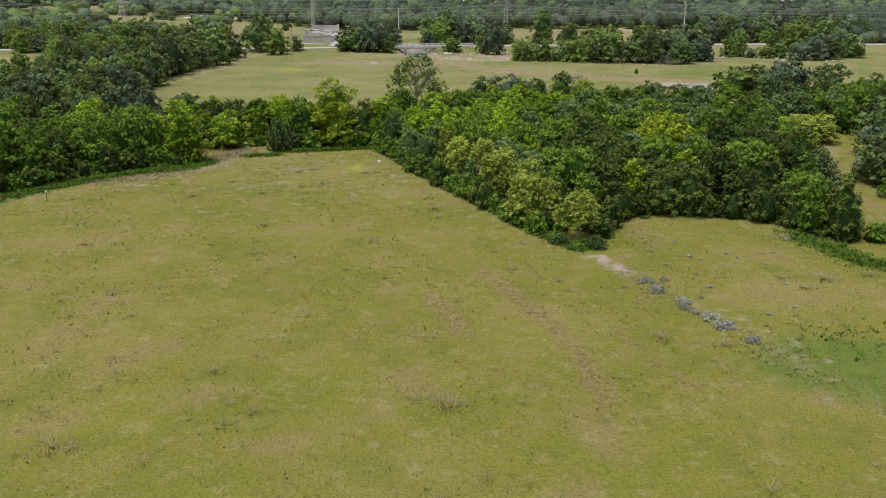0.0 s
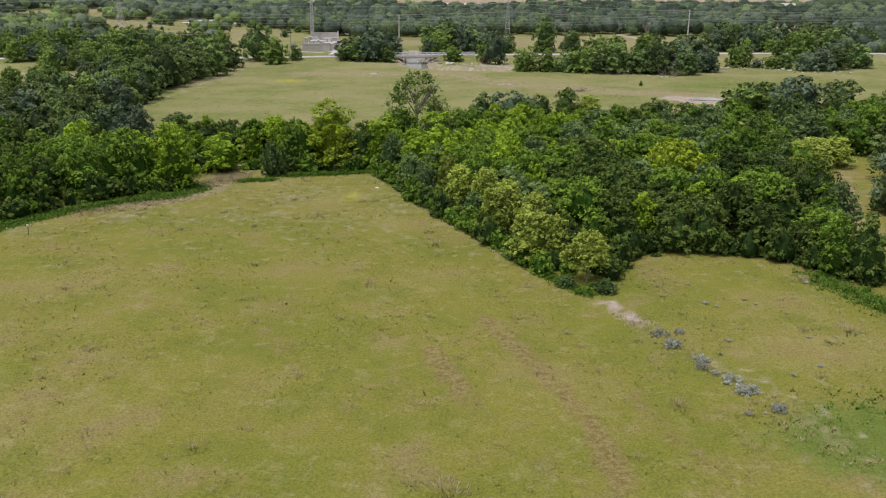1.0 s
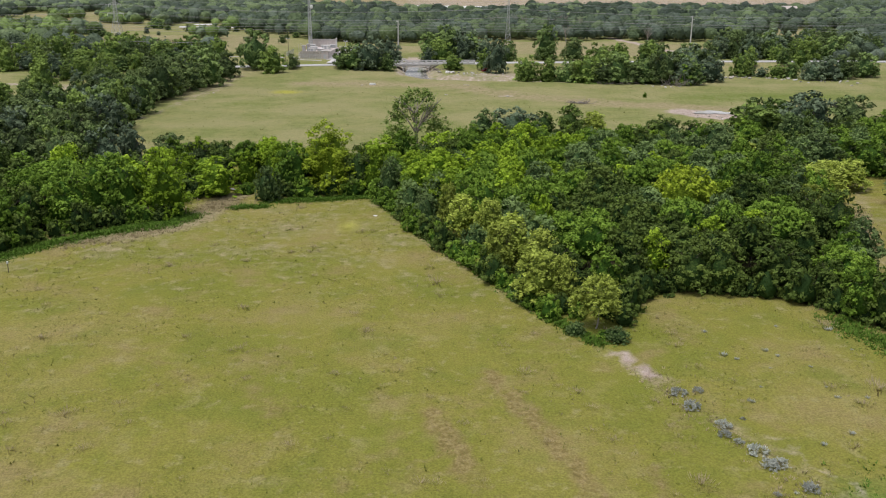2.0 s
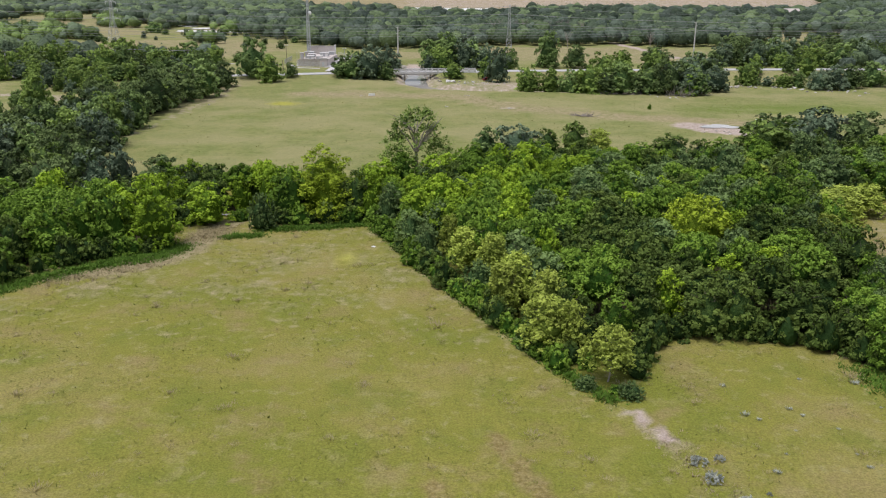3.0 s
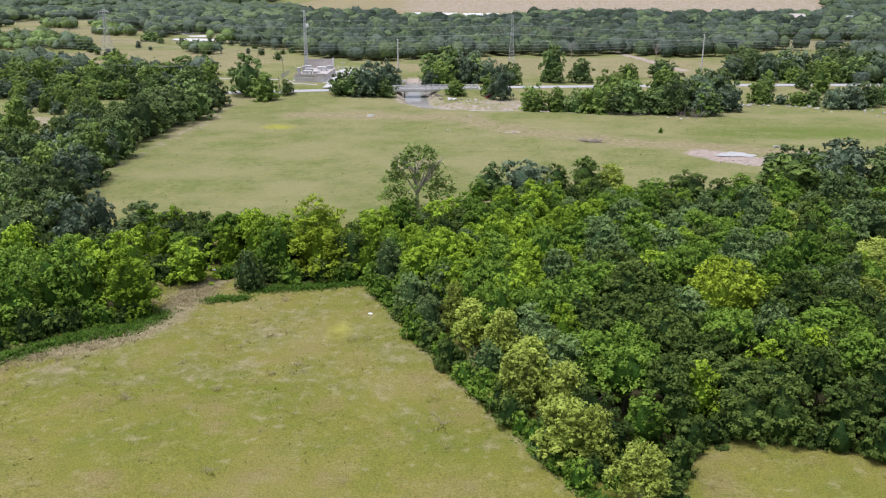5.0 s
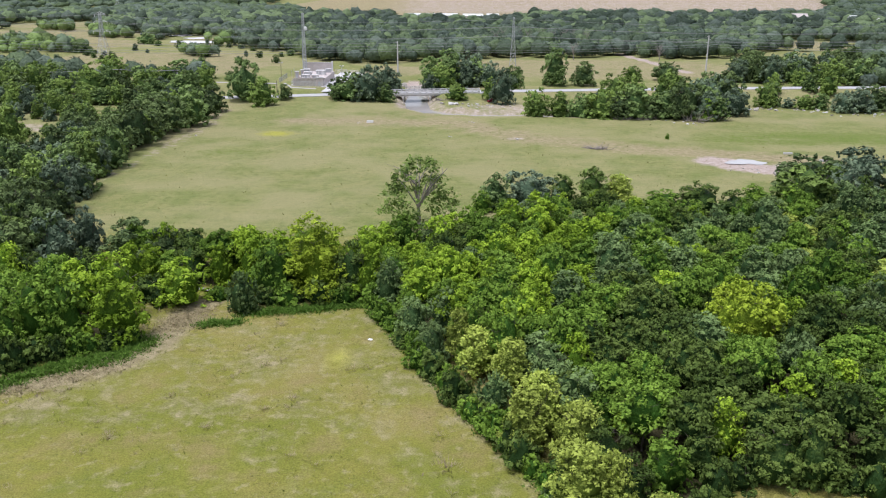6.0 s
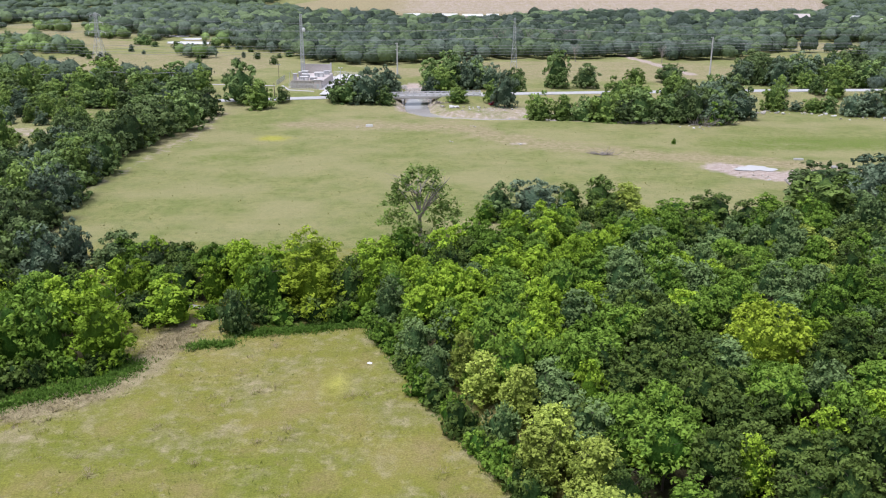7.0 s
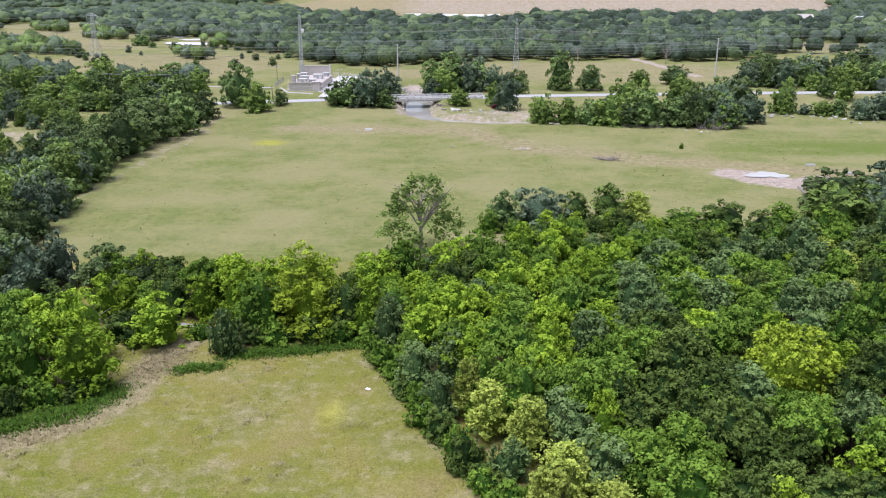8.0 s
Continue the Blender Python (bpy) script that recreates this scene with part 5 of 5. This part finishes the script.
def mesh_fence(points, high, label):
    thing = tagged(new("chain_link_fence"), label, "fence", "fences of the yard")
    for (x0, y0), (x1, y1) in zip(points, points[1:]):
        n = max(1, round(math.hypot(x1 - x0, y1 - y0) / 3))
        for i in range(n + 1):
            x, y = x0 + (x1 - x0) * i / n, y0 + (y1 - y0) * i / n
            z = at_ground(x, y)
            part("post", rod(bmesh.new(), (x, y, z - 0.2), (x, y, z + high), 0.06, 0.06, 6), GALV, thing)
        bm, za, zb = bmesh.new(), at_ground(x0, y0), at_ground(x1, y1)
        for k in range(9):
            h = 0.1 + (high - 0.1) * k / 8
            rod(bm, (x0, y0, za + h), (x1, y1, zb + h), 0.02 if k < 8 else 0.04, None, 4)
        m = n * 4
        for k in range(m):
            f, g = k / m, (k + 1) / m
            for a, b in ((0.1, high), (high, 0.1)):
                rod(bm, (x0 + (x1 - x0) * f, y0 + (y1 - y0) * f, za + (zb - za) * f + a), (x0 + (x1 - x0) * g, y0 + (y1 - y0) * g, za + (zb - za) * g + b), 0.015, None, 3)
        part("wire_mesh", bm, GALV, thing)


mesh_fence([(-80.8, 436), (-66.5, 433), (-51.5, 436), (-51.5, 493), (-69, 493)], 2.4, "galvanised chain-link fence round a concrete yard")
mesh_fence([(-90, 453), (-92, 482)], 2.4, "short run of chain-link fence in the grass")

mast = tagged(new("radio_mast"), "tall slim lattice radio mast with a white dish", "mast")
for z0, z1, w0, w1, panels in ((1.5, 17, 1.9, 1.4, 12), (17, 32, 1.4, 0.9, 14)):
    bm, corner = lattice(bmesh.new(), -83, 483, z0, z1, w0, w1, panels, 0.05)
    part("bracing", bm, GALV, mast)
    for k in range(4):
        part("leg", rod(bmesh.new(), corner(k, 0), corner(k, 1), 0.10, 0.08, 5), GALV, mast)
dish = bmesh.new()
bmesh.ops.create_uvsphere(dish, u_segments=20, v_segments=10, radius=1.05, matrix=Matrix.Translation((-81.6, 482.0, 24.6)) @ Matrix.Diagonal((0.8, 0.35, 1, 1)))
part("dish", dish, WHITE, mast, "round white microwave dish")
part("dish_bracket", rod(bmesh.new(), (-83, 483, 24.6), (-81.6, 482.2, 24.6), 0.08, None, 6), GALV, mast)

for x, y, high in ((-92, 468, 8.7), (-61, 461, 6.8)):
    lamp = tagged(new("floodlight_pole"), "steel lamp pole with a twin floodlight head", "lamp post", "yard lights")
    z = at_ground(x, y)
    part("pole", rod(bmesh.new(), (x, y, z - 0.2), (x, y, z + high), 0.13, 0.09, 8), CREOSOTE if high > 8 else GALV, lamp)
    part("bracket", block(bmesh.new(), x - 0.9, x + 0.9, y - 0.06, y + 0.06, z + high - 0.15, z + high), GALV, lamp)
    for s in (-0.7, 0.7):
        part("lamp_head", block(bmesh.new(), x + s - 0.28, x + s + 0.28, y - 0.3, y + 0.1, z + high, z + high + 0.32, 0.05), WHITE if high < 8 else GALV, lamp)
for x, y, high in ((-81.2, 446, 7), (-81.4, 441.5, 6.6), (-70.5, 447.5, 6)):
    pole = tagged(new("conduit_pole"), "thin steel conduit pole beside the cabinets", "pole", "conduit poles")
    part("pole", rod(bmesh.new(), (x, y, 1.3), (x, y, 1.3 + high), 0.09, 0.08, 6), GALV, pole)
    part("cap", rod(bmesh.new(), (x, y, 1.3 + high), (x, y, 1.5 + high), 0.14, 0.05, 6), GALV, pole)

bm = bmesh.new()
left = [(-128, 462), (-106, 459.5), (-92, 456.5), (-86, 447), (-80, 432), (-68, 427.5)]
for i, ((x0, y0), (x1, y1)) in enumerate(zip(left, left[1:])):
    f = bm.faces.new([bm.verts.new((x, y, at_ground(x, y) + 0.05)) for x, y in ((x0, y0 - 1.4), (x1, y1 - 1.4), (x1, y1 + 1.4), (x0, y0 + 1.4))])
bmesh.ops.recalc_face_normals(bm, faces=bm.faces)
for f in bm.faces:
    if f.normal.z < 0:
        f.normal_flip()
tagged(part("track_drive", bm, ROAD), "pale gravel drive beside the road", "drive", kind="structure")
bm = block(bmesh.new(), -64, -56, 417, 437, 1.40, 1.66)
tagged(part("pavement_apron", bm, CONCRETE), "pale concrete entrance apron", "paving", kind="structure")


# ---- the red car below the road ----
def car(x, y, turn):
    base = tagged(new("hatchback_car"), "small dark red hatchback parked on bare earth", "car")
    paint = plain("dark_red_paint", (0.16, 0.012, 0.022), (0.22, 0.02, 0.03), 1.0, 0.3, 0.2, 0)
    glass, rubber = plain("car_glass", (0.02, 0.02, 0.025), (0.03, 0.03, 0.035), 1.0, 0.08, 0, 0), plain("tyre_rubber", (0.02, 0.02, 0.02), (0.04, 0.04, 0.04), 6.0, 0.8, 0, 0)
    side = [(-2.05, 0.35), (2.05, 0.35), (2.08, 0.75), (1.95, 0.92), (0.95, 1.0), (-2.0, 1.05), (-2.1, 0.8)]
    top = [(1.0, 1.0), (0.35, 1.42), (-1.3, 1.45), (-1.95, 1.05)]
    for name, prof, half, mat in (("body", side, 0.86, paint), ("cabin", top, 0.72, glass)):
        bm = bmesh.new()
        f = bm.faces.new([bm.verts.new((a, -half, b)) for a, b in prof])
        r = bmesh.ops.extrude_face_region(bm, geom=[f])
        for v in r["geom"]:
            if isinstance(v, bmesh.types.BMVert):
                v.co.y = half
        bmesh.ops.recalc_face_normals(bm, faces=bm.faces)
        bmesh.ops.bevel(bm, geom=bm.edges[:], offset=0.07, segments=2, affect="EDGES")
        part(name, bm, mat, base)
    part("roof", block(bmesh.new(), -1.3, 0.35, -0.66, 0.66, 1.43, 1.49, 0.03), paint, base)
    for a in (-1.3, 1.3):
        for s in (-0.82, 0.82):
            wheel = part("wheel", rod(bmesh.new(), (a, s - 0.1, 0.31), (a, s + 0.1, 0.31), 0.31, None, 14), rubber, base)
            part("rim", rod(bmesh.new(), (a, s - 0.11, 0.31), (a, s + 0.11, 0.31), 0.18, None, 12), GALV, wheel)
    for a, mat in ((2.06, WHITE), (-2.08, paint)):
        for s in (-0.6, 0.6):
            part("headlight" if a > 0 else "tail_light", block(bmesh.new(), a - 0.03, a + 0.03, s - 0.16, s + 0.16, 0.66, 0.8), mat, base)
    base.matrix_basis = pose(x, y, at_ground(x, y), 0, 0, turn)


car(10, 401, 28)

# ---- stones, rubble, brush and small things in the pasture ----
def stone_mesh(seed):
    r = random.Random(seed)
    bm = bmesh.new()
    bmesh.ops.create_icosphere(bm, subdivisions=1, radius=0.5)
    for v in bm.verts:
        v.co *= r.uniform(0.7, 1.2)
        v.co.z *= 0.65
    me = bpy.data.meshes.new("rock")
    bm.to_mesh(me)
    bm.free()
    me.materials.append(STONE if seed % 3 else CONCRETE)
    return me


STONES = [stone_mesh(k) for k in range(6)]
random.seed(37)


def rocks(spots, group):
    for cx, cy, wide, n, size in spots:
        for _ in range(n):
            x, y = cx + random.gauss(0, wide), cy + random.gauss(0, wide * 0.6)
            ob = tagged(new("rock", random.choice(STONES)), "pale broken limestone rock on bare earth", "rock", group)
            k = size * random.uniform(0.5, 1.6)
            ob.matrix_basis = pose(x, y, at_ground(x, y) + 0.12 * k, random.uniform(-20, 20), random.uniform(-20, 20), random.uniform(0, 360)) @ Matrix.Diagonal((k * 1.3, k, k, 1))


rubble = bmesh.new()
for _ in range(420):
    y = random.uniform(422, 474)
    x = float(np.interp(y, (435, 460, 484), (-23, -25, -28))) + random.gauss(0, 2.8)
    k = random.uniform(0.5, 2.0)
    bmesh.ops.create_icosphere(rubble, subdivisions=1, radius=0.5, matrix=pose(x, y, at_ground(x, y) + 0.1 * k, random.uniform(0, 90), random.uniform(0, 90), random.uniform(0, 90)) @ Matrix.Diagonal((k * 1.2, k, k * random.uniform(0.5, 0.9), 1)))
tagged(part("riprap", rubble, STONE), "pale broken stone lining the creek bed", "rubble", kind="stuff")
rocks(((-6, 393, 1.6, 26, 1.3), (1, 394, 3, 10, 0.8), (16, 374, 2.2, 24, 1.1), (-1, 376, 4, 8, 0.6), (-24, 404, 2.5, 14, 0.9), (10, 392, 7, 24, 0.8)), "rubble along the creek")
rocks(((108, 384, 4, 22, 1.0), (118, 385, 5, 16, 0.9), (138, 382, 6, 16, 0.9), (80, 355, 6, 18, 0.7), (56, 360, 5, 14, 0.7), (150, 372, 8, 14, 0.9)), "stones on the far bank")
rocks(((15, 314, 0.8, 5, 0.6), (-88, 316, 0.6, 3, 0.7), (-6, 318, 0.8, 3, 0.4), (1, 347, 1.2, 4, 0.5), (-38, 346, 1.5, 5, 0.5), (76, 272, 3, 8, 0.5)), "stones in the pasture")


def sticks(name, x, y, wide, n, length, r, label, category, lift=0.5):
    bm = bmesh.new()
    rnd = random.Random(int(x * 7 + y))
    for _ in range(n):
        a = Vector((x + rnd.gauss(0, wide), y + rnd.gauss(0, wide * 0.5), 0))
        a.z = at_ground(a.x, a.y) + rnd.uniform(0, lift * 0.5)
        d = Vector((rnd.gauss(0, 1), rnd.gauss(0, 0.7), rnd.uniform(0, lift)))
        rod(bm, a, a + d.normalized() * length * rnd.uniform(0.4, 1), r * rnd.uniform(0.5, 1.2), r * 0.3, 5)
    return tagged(part(name, bm, DRYWOOD), label, category, kind="stuff")


sticks("brush_pile", 39, 300, 1.6, 60, 3.5, 0.10, "grey heap of cut dead branches in the pasture", "brush pile")
sticks("dead_brush", 60, 358, 5, 90, 4, 0.09, "tangle of dead grey branches at the creek edge", "brush", 0.8)
sticks("dead_brush", 84, 354, 3, 70, 5, 0.10, "bleached dead branches below the trees", "brush", 1.6)
sticks("dead_brush", -98, 259, 1.2, 18, 5, 0.13, "fallen dead limbs at the pasture edge", "brush", 0.8)
sticks("driftwood", -13, 404, 2, 30, 4, 0.12, "bleached driftwood under the bridge", "driftwood", 0.7)
sticks("dead_branches", -58, 175, 1.4, 26, 4.5, 0.08, "bare dead branches in the hedge", "branches", 1.4)
log = tagged(part("fallen_log", rod(bmesh.new(), (80.6, 267.5, 0.3), (79.2, 258.5, 0.45), 0.34, 0.22, 9), DRYWOOD), "bleached fallen log beside the puddle", "log")
for x, y, w, d, h, label in ((-35, 347, 2.3, 1.0, 0.7, "white metal stock trough in the pasture"), (94, 295, 2.6, 0.9, 0.5, "pale concrete trough in the pasture"), (100, 284, 2.2, 1.0, 0.6, "pale concrete trough in the pasture")):
    z = at_ground(x, y)
    bm = block(bmesh.new(), x - w / 2, x + w / 2, y - d / 2, y + d / 2, z - 0.05, z + h, 0.06)
    top = max(bm.faces, key=lambda f: f.calc_center_median().z)
    bmesh.ops.inset_region(bm, faces=[top], thickness=0.1)
    bmesh.ops.translate(bm, verts=top.verts, vec=(0, 0, -0.3))
    tagged(part("stock_trough", bm, WHITE if x < 0 else CONCRETE), label, "trough", "troughs in the pasture")
for x, y, h in ((64, 319, 1.6),):
    plant_to("shrub", x, y, h * 1.2, 1.6)
scrap = bmesh.new()
bmesh.ops.create_grid(scrap, x_segments=4, y_segments=3, size=0.4)
for v in scrap.verts:
    v.co.x, v.co.z = v.co.x * 1.3, 0.16 + 0.14 * math.sin(v.co.x * 6 + v.co.y * 5)
bmesh.ops.solidify(scrap, geom=scrap.faces[:], thickness=0.02)
ob = tagged(part("plastic_scrap", scrap, WHITE), "crumpled white plastic scrap lying in the grass", "litter")
ob.matrix_basis = pose(-14, 156, at_ground(-14, 156), 0, 0, 20) @ Matrix.Scale(0.6, 4)
post = tagged(new("marker_post"), "thin wooden marker post with a white cap", "post")
z = at_ground(-61, 124)
part("stake", rod(bmesh.new(), (-61, 124, z - 0.2), (-61, 124, z + 1.3), 0.05, 0.05, 6), CREOSOTE, post)
part("cap", block(bmesh.new(), -61.12, -60.88, 123.9, 124.1, z + 1.3, z + 1.6, 0.02), WHITE, post)

# puddle and far ponds
def pool(name, cx, cy, rx, ry, z, label, seed, n=28):
    r = random.Random(seed)
    a = [r.uniform(0, 6.28) for _ in range(3)]
    pts = []
    for i in range(n):
        t = 6.283 * i / n
        k = 1 + 0.18 * math.sin(2 * t + a[0]) + 0.2 * math.sin(3 * t + a[1]) + 0.1 * math.sin(7 * t + a[2])
        pts.append((cx + rx * k * math.cos(t), cy + ry * k * math.sin(t)))
    sheet(name, pts, z, label, POND if "water" in name else CALICHE)


pool("puddle_water", 77.4, 281.5, 4.6, 4.0, at_ground(78.5, 281) + 0.16, "shallow muddy puddle reflecting the pale sky", 3)
pool("caliche_ground", -208, 722, 24, 16, 0.5, "bright pale caliche pad beyond the field", 4)
pool("caliche_ground", -248, 800, 10, 10, 0.5, "bright pale caliche pad beyond the field", 5)
pool("caliche_ground", -225, 765, 11, 8, 0.5, "bright pale caliche pad beyond the field", 6)

# ---- far buildings ----
def far_building(name, x, y, w, d, h, roof, label):
    thing = tagged(new(name), label, "building")
    z = at_ground(x, y)
    part("wall", block(bmesh.new(), x - w / 2, x + w / 2, y - d / 2, y + d / 2, z - 0.2, z + h * 0.7), BLOCK, thing)
    bm = bmesh.new()
    pts = [(x - w / 2 - 0.5, y - d / 2 - 0.5, z + h * 0.7), (x + w / 2 + 0.5, y - d / 2 - 0.5, z + h * 0.7), (x + w / 2 + 0.5, y, z + h), (x - w / 2 - 0.5, y, z + h), (x + w / 2 + 0.5, y + d / 2 + 0.5, z + h * 0.7), (x - w / 2 - 0.5, y + d / 2 + 0.5, z + h * 0.7)]
    v = [bm.verts.new(p) for p in pts]
    for f in ((0, 1, 2, 3), (3, 2, 4, 5), (1, 4, 2), (0, 3, 5), (0, 5, 4, 1)):
        bm.faces.new([v[k] for k in f])
    bmesh.ops.recalc_face_normals(bm, faces=bm.faces)
    part("roof", bm, roof, thing)
    for k in range(max(2, int(w / 6))):
        a = x - w / 2 + (k + 0.5) * w / max(2, int(w / 6))
        part("window", block(bmesh.new(), a - 0.6, a + 0.6, y - d / 2 - 0.06, y - d / 2, z + h * 0.25, z + h * 0.5), GALV, thing)


for x, w in ((-62, 30), (-28, 30), (6, 24), (30, 14)):
    far_building("warehouse", x, 1120, w, 16, 7.5, WHITE, "long low white-roofed warehouse")
far_building("farmhouse", 425, 1020, 16, 12, 11, WHITE, "white-roofed farmhouse among trees")
far_building("farmhouse", 445, 1002, 10, 10, 9, WHITE, "white-roofed farmhouse among trees")
far_building("barn", 362, 1020, 16, 12, 13, BLOCK, "tan-roofed barn among trees")

# bare dead trees in the far wood
random.seed(41)
for i in range(9):
    x, y = 20 + i * 8 + random.uniform(-3, 3), 690 + random.uniform(-14, 14)
    thing = tagged(new("dead_tree"), "bare grey dead tree in the far wood", "tree", "dead trees in the far wood")
    part("trunk", trunk_bm(900 + i, 9, 0.35, 16, 5, 14, 0.2), DRYWOOD, thing)
    thing.matrix_basis = pose(x, y, at_ground(x, y))
for x, y, k in ((118, 586, 0.75), (66, 590, 0.7)):
    thing = tagged(new("dead_tree"), "bare grey dead tree at the wood's edge", "tree", "dead trees in the far wood")
    part("trunk", trunk_bm(int(x), 7, 0.3, 12, 4.5, 16, 0.2), DRYWOOD, thing)
    thing.matrix_basis = pose(x, y, at_ground(x, y))
